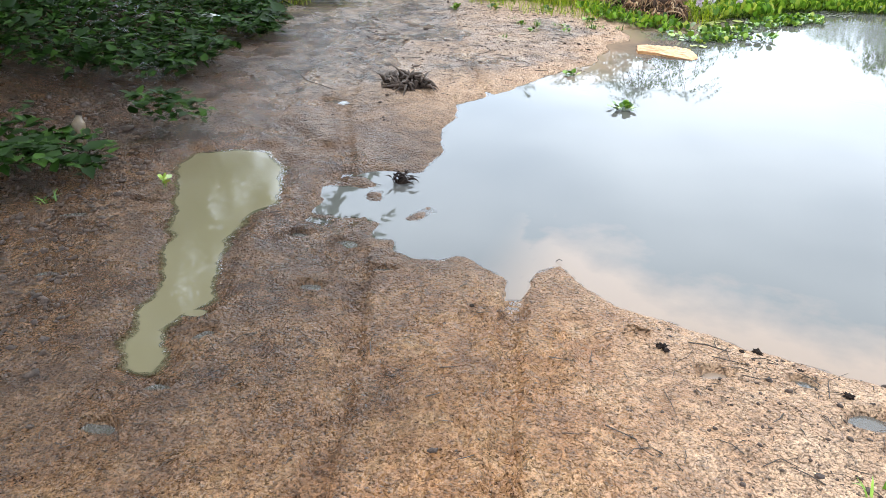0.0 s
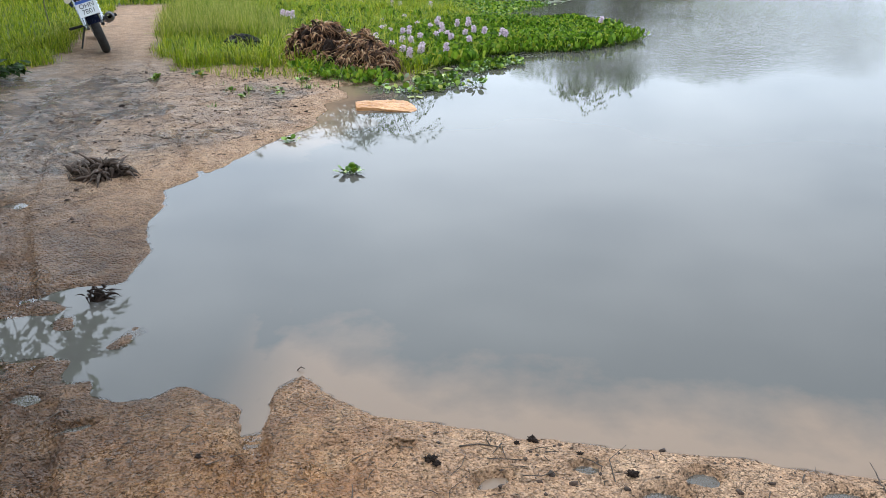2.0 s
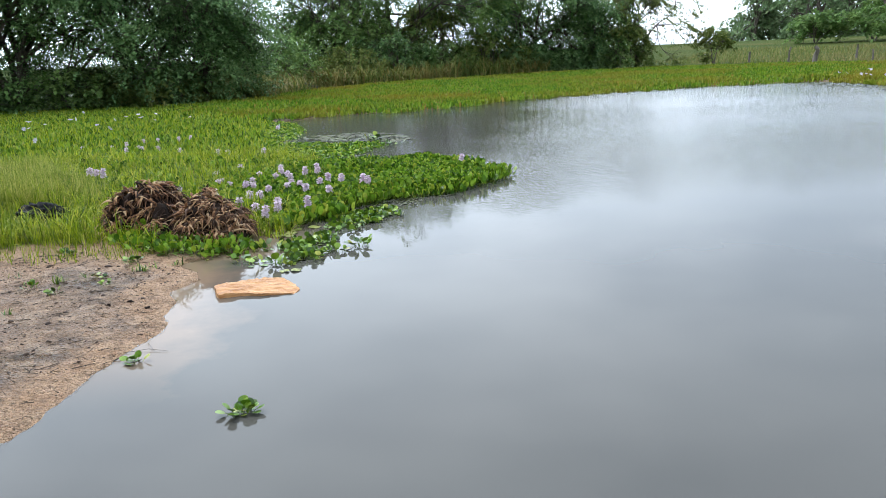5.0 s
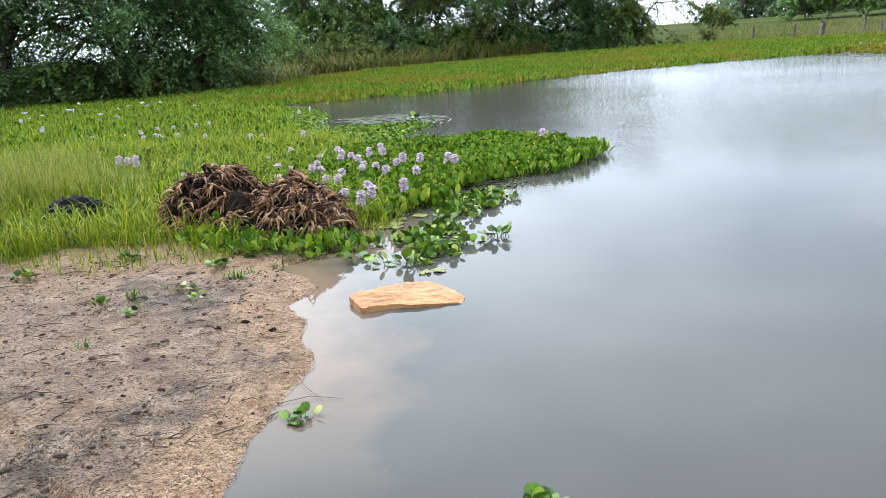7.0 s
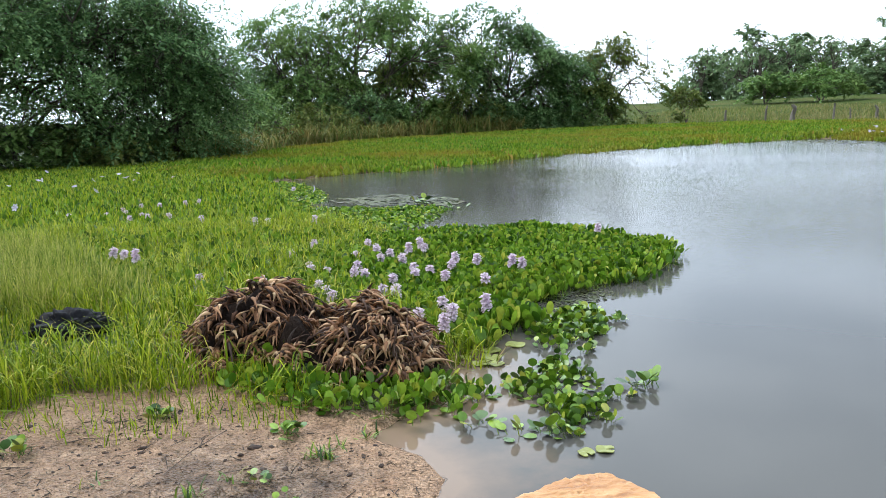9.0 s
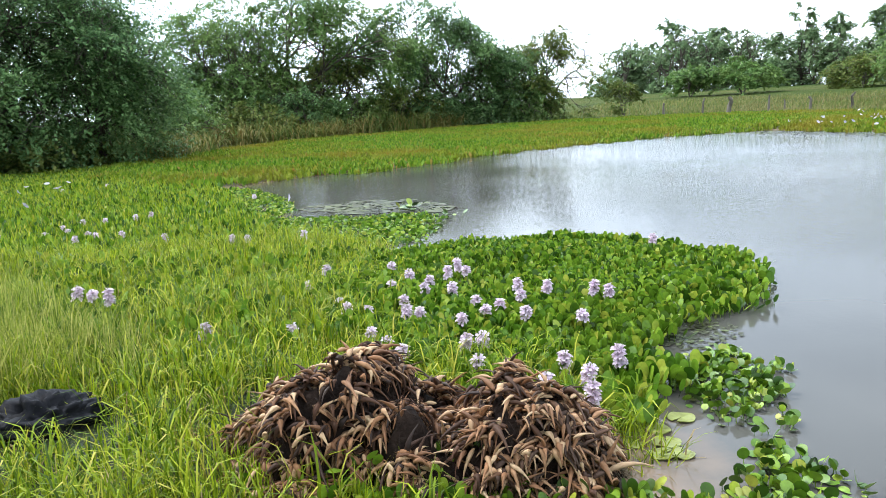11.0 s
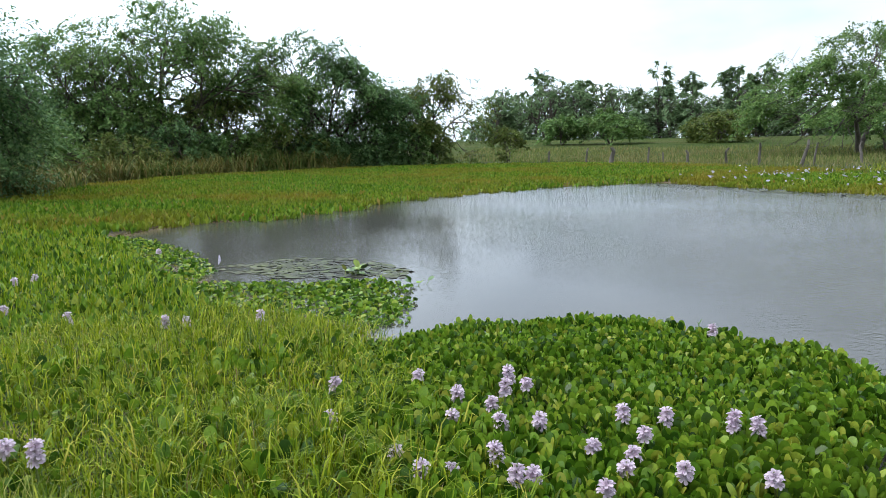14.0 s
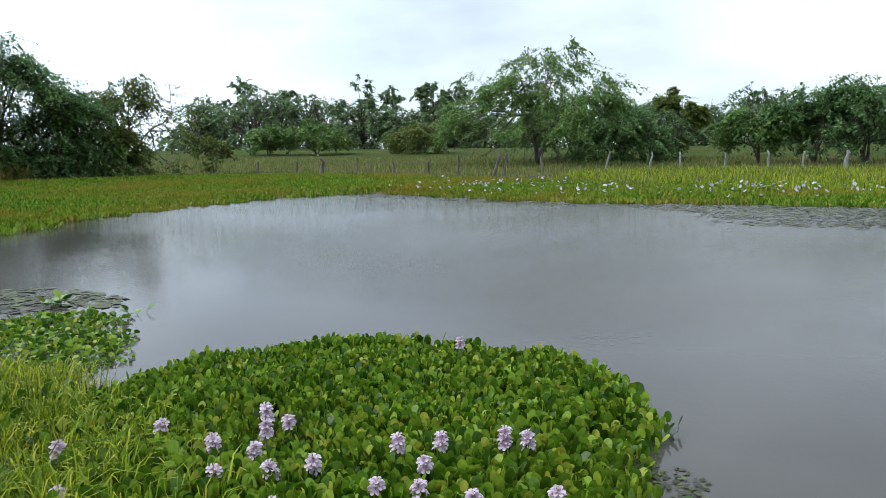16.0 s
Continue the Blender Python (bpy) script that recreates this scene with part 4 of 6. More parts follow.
fringe_plants()
x, y = sample(LOWER_MAT, 250, g1, (), 0.12)
x, y = rosettes(x, y, 5, 0.04, g1)
leaf_field(x, y, HYA, 0.055, (1.05, 0), (-0.25, 0.45), M_HYACINTH, "hyacinth_mat", "low mat of water hyacinth in the cove", g1)
x, y = sample(FAR_MAT, 300, g1, (), 0.5)
leaf_field(x, y, FARLEAF, 0.15, (1.0, 0), (0.0, 0.45), M_FARMAT, "far_hyacinth_mat", "wide yellow-green hyacinth mat along the far bank", g1)
x, y = sample(MARSH_FAR, 220, g1, (MUD,))
leaf_field(x, y, FARLEAF, 0.11, (1.0, 0), (0.0, 0.5), M_HYACINTH, "marsh_plants", "broad-leaved plants spread through the marsh grass", g1)
# plants heaped about the pile's foot and among the near grass
x, y = sample([(-1.7, 7.9), (-1.45, 7.45), (-1.2, 7.15), (-0.9, 6.98), (-0.58, 7.02), (-0.45, 7.3), (-0.85, 7.42), (-1.2, 7.65), (-1.45, 8.0)], 330, g1, (), 0.05)
x, y = rosettes(x, y, 7, 0.035, g1)
leaf_field(x, y, HYA, 0.078, (0.62, 0), (-0.25, 0.75), M_HYACINTH, "pile_foot_plants", "glossy green plants round the foot of the dead heap", g1)
x, y = sample([(-1.55, 7.85), (-1.35, 7.62), (-1.1, 7.48), (-0.82, 7.36), (-0.78, 7.48), (-1.0, 7.66), (-1.3, 7.84)], 70, g1, (), 0.08)
x, y = rosettes(x, y, 6, 0.035, g1)
leaf_field(x, y, HYA, 0.078, (0.62, 0), (-0.25, 0.75), M_HYACINTH, "pile_plants", "green plants growing up over the front of the dead heap", g1, base=0.07)
x, y = sample([(-2.6, 9.6), (-1.4, 9.0), (-0.6, 9.2), (-0.2, 11.6), (-2.8, 12.5)], 75, g1, (), 0.1)
x, y = rosettes(x, y, 5, 0.05, g1)
leaf_field(x, y, HYA, 0.12, (0.56, 0), (0.05, 0.45), M_HYACINTH, "marsh_hyacinth", "water hyacinth growing up through the marsh grass", g1)


BLADE_FAR = ([(-.5, 0, 0), (.5, 0, 0), (-.36, .16, .58), (.36, .16, .58), (0, .48, .98)], [(0, 1, 3, 2)], [(2, 3, 4)])
BLADE_ARCH = ([(-.4, 0, 0), (.4, 0, 0), (-.5, .16, .42), (.5, .16, .42), (-.4, .46, .66), (.4, .46, .66), (0, .86, .60)], [(0, 1, 3, 2), (2, 3, 5, 4)], [(4, 5, 6)])


def grass(name, poly, density, height, width, material, label, keep_out, seed, tilt=(0.0, 0.3), blade=BLADE, tuft=1, spread_r=0.03):
    g = np.random.default_rng(seed)
    x, y = sample(poly, density / tuft, g, keep_out, 0.15)
    if tuft > 1:
        keep = g.random(len(x)) < 0.55 + 0.45 * sstep(-0.5, 0.3, fbm(x, y, 0.55, seed, 3))
        x, y = rosettes(x[keep], y[keep], tuft, spread_r, g)
    return leaf_field(x, y, blade, height, width, tilt, material, name, label, g, "grass")


BAG_SPOT = [(-2.52, 8.38), (-2.10, 8.34), (-2.11, 8.88), (-2.50, 8.90)]
HOLE = [(-0.72, 8.9), (-0.3, 8.4), (0.1, 9.5), (0.1, 11.0), (-0.3, 10.6), (-0.6, 9.8)]
grass("marsh_grass", MARSH_NEAR, 2600, 0.125, 0.0062, M_GRASS, "fresh green marsh grass", (MUD, PILE, HOLE, BAG_SPOT), 21, (0.0, 0.6), tuft=7, spread_r=0.035)
grass("arching_grass", MARSH_NEAR, 1100, 0.20, 0.0066, M_GRASS, "long arching blades of marsh grass", (MUD, PILE, HOLE, BAG_SPOT), 29, (-0.1, 0.5), BLADE_ARCH, 9, 0.03)
grass("wispy_grass", [(-4.4, 8.7), (-2.6, 8.92), (-2.1, 8.95), (-1.8, 9.4), (-2.5, 10.4), (-3.4, 12.0), (-5.0, 12.0)], 3000, 0.25, 0.0044, M_DRYGRASS, "tall pale seeding grass", (MUD, BAG_SPOT), 22, (-0.05, 0.5), BLADE, 12, 0.03)
grass("dry_grass", MARSH_NEAR, 260, 0.12, 0.005, M_STRAW, "dead straw-coloured blades among the marsh grass", (MUD, PILE, HOLE, BAG_SPOT), 33, (-0.4, 0.6), BLADE_ARCH, 5, 0.05)
grass("marsh_grass", MARSH_FAR, 420, 0.125, 0.013, M_GRASS, "green grass spreading over the marsh", (MUD,), 23, blade=BLADE_FAR)
grass("track_grass", [(-9, 6.2), (-3.6, 6.2), (-3.9, 8.0), (-4.5, 10.0), (-5.4, 13.0), (-9, 14)], 800, 0.12, 0.009, M_GRASS, "grass beside the sandy track", (MUD,), 24, (0.0, 0.55), BLADE_FAR)
grass("edge_grass", [(-2.6, 7.15), (-1.3, 7.0), (-1.1, 7.5), (-1.6, 8.0), (-2.6, 8.0)], 900, 0.08, 0.005, M_GRASS, "short sparse grass at the edge of the mud", (PILE,), 25, (0, 0.5))
grass("field_grass", [(22, 20), (30, 8), (60, 10), (62, 40), (40, 70), (24, 52), (27, 40)], 14, 0.30, 0.04, M_PASTURE, "rough pasture grass across the field", (), 26, blade=BLADE_FAR)
grass("bank_grass", [(19, 8), (40, 5), (42, 20), (34, 26), (26, 24), (24, 18)], 60, 0.28, 0.03, M_GRASS, "bright green grass on the far bank", (), 27, blade=BLADE_FAR)
grass("reed_grass", [(-1, 37), (6, 40.5), (14, 43.5), (14, 45), (4, 44), (-2, 40)], 130, 0.95, 0.035, M_REED, "tall reedy grass below the bank trees", (), 28, (0.0, 0.35), BLADE_ARCH, 6, 0.12)
grass("reed_grass", [(-4, 30.5), (-1.4, 29.5), (0.8, 34), (-1, 38), (-4, 34)], 90, 0.8, 0.03, M_REED, "tall yellowing grass beside the hanging tree", (), 34, (0.0, 0.35), BLADE_ARCH, 6, 0.12)


BARE_SOIL = [(-3.9, 0.2), (-3.7, 1.8), (-3.45, 2.75), (-3.2, 3.15), (-2.9, 3.4), (-2.0, 3.4), (-1.8, 0.2)]


def creepers():
    g = np.random.default_rng(31)
    n = 120000
    x, y = g.uniform(-9, -2.2, n), g.uniform(-0.5, 8.5, n)
    d = -inside_distance(MUD, x, y)
    thick = (y + 0.5 * vnoise(x, y, 0.5, 34) < 6.6) & (d + 0.34 * fbm(x, y, 0.55, 33, 3) > -0.12)
    bare = (inside_distance(BARE_SOIL, x, y) + 0.1 * fbm(x, y, 0.3, 36, 3)) > 0
    clump = np.minimum(np.hypot((x + 2.62) / 0.40, (y - 2.2) / 0.34), np.hypot((x + 2.52) / 0.24, (y - 2.98) / 0.24)) + 0.35 * vnoise(x, y, 0.15, 37) < 0.9
    thick = (thick & ~bare) | (clump & (g.random(n) < 0.75))
    ok = thick & (g.random(n) < np.where(x > -5.5, 0.85, 0.4))
    x, y = x[ok], y[ok]
    h = 0.07 + 0.05 * g.random(len(x)) + 0.10 * np.abs(vnoise(x, y, 0.3, 38)) + 0.26 * sstep(0.0, 0.9, d[ok]) * g.random(len(x))
    r = turns(g.uniform(0, 6.28, len(x)), g.normal(0.1, 0.35, len(x)))
    sc = 0.062 * g.lognormal(0, 0.30, len(x))
    z = ground(x, y, False) + h - 0.06
    v, q, t = strew(HEART, np.stack([x, y, z], 1), r, np.stack([sc, sc, sc * 0.9], 1))
    tagged(mesh_np("creeper_bank", v, q, t, M_CREEPER), "dark green creeping plants covering the shaded bank", "plants", kind="stuff")


creepers()

# ---------------------------------------------------------------- materials of the things
M_DEAD = leafy("dead_stalk", [(0.0, (0.022, 0.011, 0.007)), (0.40, (0.10, 0.042, 0.020)), (0.72, (0.36, 0.17, 0.075)), (1.0, (0.66, 0.45, 0.26))], 0.7, 0.3, (0.12, 0.07, 0.04), 3.0, 0.05)
def single_dead():
    m, n, l, out = node_mat("dead_stalk_single")
    o = n.new("ShaderNodeObjectInfo")
    r = ramp_node(n, [(0.0, (0.03, 0.015, 0.009)), (0.35, (0.14, 0.060, 0.030)), (0.7, (0.42, 0.215, 0.10)), (1.0, (0.68, 0.48, 0.29))])
    l.new(o.outputs["Random"], r.inputs[0])
    t = noise_node(n, l, 4, 4, 0.6)
    vr = ramp_node(n, [(0.35, (0.45, 0.42, 0.4)), (0.65, (1.15, 1.1, 1.05))])
    l.new(t.outputs["Fac"], vr.inputs[0])
    b = n.new("ShaderNodeBsdfPrincipled")
    l.new(mix_node(n, l, 1.0, r.outputs[0], vr.outputs[0], "MULTIPLY"), b.inputs["Base Color"])
    b.inputs["Roughness"].default_value = 0.65
    l.new(b.outputs[0], out.inputs[0])
    return m


M_DEAD_ONE = single_dead()
M_ROOT = plain("dark_roots", [(0.3, (0.009, 0.006, 0.005)), (0.7, (0.035, 0.022, 0.016))], 0.88, 20, bump=1.0, bump_scale=70, spec=0.12)
M_CLOD = plain("dark_mud_clod", [(0.3, (0.022, 0.012, 0.008)), (0.7, (0.085, 0.046, 0.026))], 0.7, 30, bump=0.8, bump_scale=90)
M_TWIG = plain("twig", [(0.3, (0.035, 0.024, 0.018)), (0.7, (0.10, 0.07, 0.05))], 0.8, 40, bump=0.4)
M_PLANK = plain("waterworn_wood", [(0.30, (0.20, 0.075, 0.024)), (0.42, (0.44, 0.20, 0.07)), (0.58, (0.56, 0.29, 0.115)), (0.75, (0.66, 0.42, 0.21))], 0.5, 22, bump=1.0, bump_scale=45, stretch=(0.25, 1.5, 1))
M_BAG = plain("black_plastic", [(0.3, (0.008, 0.008, 0.010)), (0.7, (0.02, 0.02, 0.023))], 0.6, 6, bump=0.5, bump_scale=22, spec=0.1)
M_PAD = leafy("lily_pad", [(0.0, (0.13, 0.22, 0.04)), (0.6, (0.20, 0.27, 0.06)), (1.0, (0.30, 0.30, 0.08))], 0.4, 0.0, translucent=0.05)
M_POST = plain("grey_post_wood", [(0.3, (0.06, 0.05, 0.04)), (0.7, (0.19, 0.165, 0.14))], 0.9, 8, bump=0.6, stretch=(1, 1, 0.2))
M_PALEPOST = plain("pale_concrete", [(0.3, (0.16, 0.15, 0.14)), (0.7, (0.30, 0.29, 0.27))], 0.9, 8, bump=0.4)
M_BOTTLE = plain("muddy_plastic", [(0.3, (0.09, 0.058, 0.03)), (0.7, (0.19, 0.13, 0.07))], 0.35, 10, bump=0.2)
M_WHITE = plain("dirty_white_plastic", [(0.3, (0.40, 0.40, 0.38)), (0.7, (0.68, 0.68, 0.66))], 0.45, 9, bump=0.3)
M_RUBBER = plain("tyre_rubber", [(0.3, (0.012, 0.012, 0.013)), (0.7, (0.035, 0.033, 0.032))], 0.75, 20, bump=0.5)
M_BLUEBLACK = plain("dark_blue_paint", [(0.3, (0.010, 0.014, 0.035)), (0.7, (0.020, 0.028, 0.065))], 0.25, 5, bump=0.05)
M_CHROME = plain("chrome", [(0.3, (0.55, 0.56, 0.58)), (0.7, (0.75, 0.76, 0.78))], 0.2, 10, metal=1.0, bump=0.05)
M_METAL = plain("cast_alloy", [(0.3, (0.12, 0.12, 0.125)), (0.7, (0.26, 0.26, 0.27))], 0.4, 14, metal=0.8, bump=0.2)
M_RED = plain("red_plastic", [(0.3, (0.45, 0.012, 0.015)), (0.7, (0.60, 0.03, 0.03))], 0.25, 6, bump=0.05)
M_LENS = plain("pale_lens", [(0.3, (0.62, 0.56, 0.46)), (0.7, (0.78, 0.72, 0.62))], 0.15, 6, bump=0.05)
M_PLATE = plain("plate_white", [(0.3, (0.66, 0.67, 0.68)), (0.7, (0.80, 0.81, 0.82))], 0.4, 6, bump=0.05)
M_PLATEBLUE = plain("plate_blue", [(0.3, (0.02, 0.07, 0.32)), (0.7, (0.03, 0.10, 0.40))], 0.4, 6, bump=0.05)
M_INK = plain("plate_ink", [(0.3, (0.015, 0.015, 0.018)), (0.7, (0.03, 0.03, 0.035))], 0.5, 6, bump=0.05)
M_SEAT = plain("black_vinyl", [(0.3, (0.015, 0.014, 0.014)), (0.7, (0.035, 0.033, 0.032))], 0.5, 20, bump=0.3, bump_scale=150)


# ---------------------------------------------------------------- heap of dead plants
STALK_RINGS = [(0, 0, .45), (.15, .05, 1.0), (.34, .085, 1.05), (.58, .06, .62), (.80, -.02, .40), (1.0, -.15, .16)]


def stalk_template():
    """A withered leaf stalk: swollen near its foot, thin and bent at its end."""
    v, q = [], []
    for s, rise, r in STALK_RINGS:
        for k in range(5):
            a = k * 2 * math.pi / 5
            v.append((0.075 * r * math.cos(a), s, rise + 0.075 * r * math.sin(a)))
    for i in range(len(STALK_RINGS) - 1):
        for k in range(5):
            q.append((i * 5 + k, i * 5 + (k + 1) % 5, i * 5 + 5 + (k + 1) % 5, i * 5 + 5 + k))
    return v, q, []


def heap(name, x, y, peaks, bunches, size, label, category, seed, mound_material, one, many):
    """A mound of black roots with bunches of dead stalks splayed over it. peaks: dx, dy, height, radius."""
    g = np.random.default_rng(seed)
    z0 = max(0.0, float(ground(np.array([x]), np.array([y]), False)[0])) - 0.015
    ob = thing(name, pose(x, y, z0), label, category)

    def top(u, v):
        h = np.full(np.shape(u), -0.03)
        for dx, dy, hh, rr in peaks:
            h = np.maximum(h, hh * np.clip(1.05 - ((u - dx) ** 2 + (v - dy) ** 2) / rr ** 2, -0.2, 1))
        return h + 0.40 * hh * fbm(u, v, 0.16, seed, 4) * np.clip((h + 0.03) / 0.12, 0, 1)

    reach = max(abs(d) + r for dx, dy, _, r in peaks for d in (dx, dy))
    n = 90
    gx, gy = np.meshgrid(np.linspace(-reach, reach, n), np.linspace(-reach, reach, n))
    hz = top(gx, gy)
    i = (np.arange(n - 1)[:, None] * n + np.arange(n - 1)[None]).ravel()
    q = np.stack([i, i + 1, i + n + 1, i + n], 1)
    q = q[(hz.ravel() > 0)[q].any(1)]
    mesh_np("mound", np.stack([gx.ravel(), gy.ravel(), hz.ravel() - 0.10 * peaks[0][2]], 1), q, None, mound_material, ob, True)
    u, v = g.uniform(-reach, reach, bunches * 12), g.uniform(-reach, reach, bunches * 12)
    h = top(u, v)
    ok = np.where((h > 0.01) & (fbm(u, v, 0.20, seed + 5, 3) > -0.45))[0][:bunches]
    per = 11
    who = np.repeat(ok, per)
    m = len(who)
    e = 0.03
    slope_u, slope_v = (top(u + e, v) - h) / e, (top(u, v + e) - h) / e
    fall = np.arctan2(-slope_v, -slope_u)
    lean = np.repeat(fall[ok] + g.normal(0, 0.8, len(ok)), per) + g.normal(0, 0.75, m)
    pitch = np.arctan(np.clip(slope_u[who] * np.cos(lean) + slope_v[who] * np.sin(lean), -1.6, 0.9)) * 0.85 + g.normal(0.12, 0.34, m)
    r = turns(lean - np.pi / 2, pitch, g.normal(0, 0.5, m))
    length, fat = size * g.lognormal(-0.1, 0.35, m), size * g.uniform(1.1, 2.3, m)
    bend = fat * g.uniform(0.4, 1.0, m)
    place = np.stack([u[who] + g.normal(0, 0.016, m), v[who] + g.normal(0, 0.016, m), h[who] + g.uniform(0.0, 0.022, m)], 1)
    order = g.permutation(m)
    single, rest = order[:min(280, m // 3)], order[min(280, m // 3):]
    me = None
    for k in single:
        if me is None:
            sv, sq, _ = stalk_template()
            p = mesh_np("stalk", np.array(sv), np.array(sq), None, one, ob, True)
            me = p.data
        else:
            p = new("stalk", me)
            p.parent = ob
        p.matrix_local = Matrix.Translation(place[k]) @ Matrix(r[k].tolist()).to_4x4() @ Matrix.Diagonal((fat[k], length[k], bend[k], 1))
    vv, qq, _ = strew(stalk_template(), place[rest], r[rest], np.stack([fat, length, bend], 1)[rest])
    k2 = np.where(h > 0.0)[0][-bunches * 4:]
    m2 = len(k2)
    lean2 = fall[k2] + g.normal(0, 0.5, m2)
    steep = np.arctan(np.clip(slope_u[k2] * np.cos(lean2) + slope_v[k2] * np.sin(lean2), -2, 0.5))
    rv, rq, _ = strew(stalk_template(), np.stack([u[k2], v[k2], h[k2] + 0.006], 1), turns(lean2 - np.pi / 2, steep + g.normal(0.0, 0.12, m2), g.normal(0, 0.6, m2)),
                      np.stack([size * 0.22 * np.ones(m2), size * g.uniform(0.8, 1.8, m2), size * 0.2 * np.ones(m2)], 1))
    tagged(mesh_np("root_fibre", rv, rq, None, M_ROOT, ob, True), "black stringy roots", kind="stuff")
    tagged(mesh_np("dead_stalk", vv, qq, None, many, ob, True), "brown withered stalks and bulbs", kind="stuff")
    return ob


heap("dead_plant_heap", -1.08, 7.78, [(-0.28, 0.18, 0.31, 0.36), (0.0, 0.02, 0.22, 0.32), (0.23, -0.20, 0.25, 0.27)], 620, 0.064,
     "heap of pulled-up dead brown water hyacinth with black roots", "plant heap", 3, M_ROOT, M_DEAD_ONE, M_DEAD)
heap("dead_leaf_heap", -1.83, 4.33, [(0.05, 0.0, 0.06, 0.11), (-0.06, 0.02, 0.045, 0.10)], 16, 0.085, "small heap of dead brown leaves on the mud", "plant heap", 4, M_ROOT, M_CLOD, M_CLOD)
heap("dead_leaf_heap", -1.17, 2.96, [(0.0, 0.0, 0.02, 0.035)], 3, 0.04, "tiny clump of black rotting leaves on the mud", "plant heap", 6, M_ROOT, M_ROOT, M_ROOT)

# ---------------------------------------------------------------- flowers
def floret_template():
    v, t = [(0, 0, 0)], []
    for k in range(6):
        a = k * math.pi / 3
        c, s = math.cos(a), math.sin(a)
        i = len(v)
        v += [(p * c - w * s, p * s + w * c, h) for p, w, h in ((0.4, 0.22, 0.42), (0.75, 0.30, 0.5), (1.0, 0.16, 0.44), (1.0, -0.16, 0.44), (0.75, -0.30, 0.5), (0.4, -0.22, 0.42))]
        t += [(0, i + j, i + j + 1) for j in range(5)]
    return v, [], t


def make_flower(seed, florets, head, size, stem):
    g = np.random.default_rng(seed)
    ob = thing("hyacinth_flower", pose(0, 0, -5), "pale lilac water hyacinth flower spike on a green stem", "flower", "hyacinth flowers")
    v, q, _ = tubes([((0, 0, -stem), (0.004, 0, -stem * 0.5), 0.005, 0.0045), ((0.004, 0, -stem * 0.5), (0, 0, head), 0.0045, 0.002)], 5)
    mesh_np("stem", v, q, None, M_STEM, ob, True)
    fv, _, ft = floret_template()
    me = None
    for k in range(florets):
        a = k * 2.4
        m = pose(0.007 * math.cos(a), 0.007 * math.sin(a), head * (k + 0.5) / florets - head * 0.3, 0, 0, 0) @ Matrix.Rotation(a, 4, "Z") @ Matrix.Rotation(radians(62 - 45 * k / florets), 4, "Y")
        if me is None:
            p = mesh_np("petals", np.array(fv) * size, None, np.array(ft), M_PETAL, ob)
            me = p.data
        else:
            p = new("petals", me)
            p.parent = ob
        p.matrix_local = m @ Matrix.Rotation(g.uniform(0, 1), 4, "Z")
    return ob


FLOWERS_NEAR = [(-0.80, 10.57), (-1.01, 10.12), (-0.59, 12.39), (-0.36, 10.52), (-0.35, 10.15), (-0.29, 9.95), (-0.56, 9.84), (-0.40, 9.72), (-0.26, 9.64), (0.03, 10.26), (-0.11, 10.10),
                (0.02, 10.10), (-0.93, 9.67), (-0.95, 9.46), (-0.84, 9.42), (-0.62, 9.44), (-0.68, 9.24), (-0.61, 9.23), (0.10, 9.52), (0.22, 9.39), (0.01, 9.30), (-0.26, 9.31), (-0.18, 9.17),
                (-0.30, 9.09), (-0.47, 9.01), (-0.13, 8.97), (0.41, 9.19), (0.45, 9.10), (1.64, 10.33), (0.07, 8.75), (-1.67, 9.44), (-1.28, 9.23)]
FLOWERS_EDGE = [(-0.94, 8.99), (-0.92, 8.80), (-0.91, 8.61), (-0.62, 8.60), (-0.53, 8.62), (-0.69, 8.31), (-0.55, 7.99), (-0.38, 8.16), (-0.38, 7.98), (-0.47, 7.80), (-0.14, 8.12)]
FLOWERS_MARSH = [(-2.30, 10.37), (-2.21, 10.28), (-2.12, 10.15)]
FLOWERS_BACK = [(-1.74, 13.14), (-2.13, 13.74), (-2.38, 13.90), (-2.45, 14.08), (-2.54, 13.60), (-2.65, 14.25), (-2.72, 14.61), (-2.86, 14.21), (-3.31, 14.38), (-2.57, 15.14), (-2.32, 15.08), (-2.00, 15.12), (-1.84, 15.23), (-2.52, 21.37), (-3.24, 20.85), (-4.43, 21.34), (-1.19, 12.61), (-1.06, 12.56), (-0.44, 16.71)]


def plant_flowers():
    g = random.Random(5)
    kinds = [make_flower(1, 10, 0.066, 0.027, 0.11), make_flower(2, 8, 0.044, 0.027, 0.11), make_flower(3, 13, 0.080, 0.026, 0.11)]
    used = set()
    for rows, z in ((FLOWERS_NEAR, 0.145), (FLOWERS_EDGE, 0.145), (FLOWERS_MARSH, 0.24), (FLOWERS_BACK, 0.13)):
        for fx, fy in rows:
            k = g.randrange(3)
            m = pose(fx, fy, z - 0.015, g.uniform(-14, 14), g.uniform(-14, 14), g.uniform(0, 360))
            if k in used:
                copy_thing(kinds[k], m)
            else:
                kinds[k].matrix_basis = m
                used.add(k)


plant_flowers()


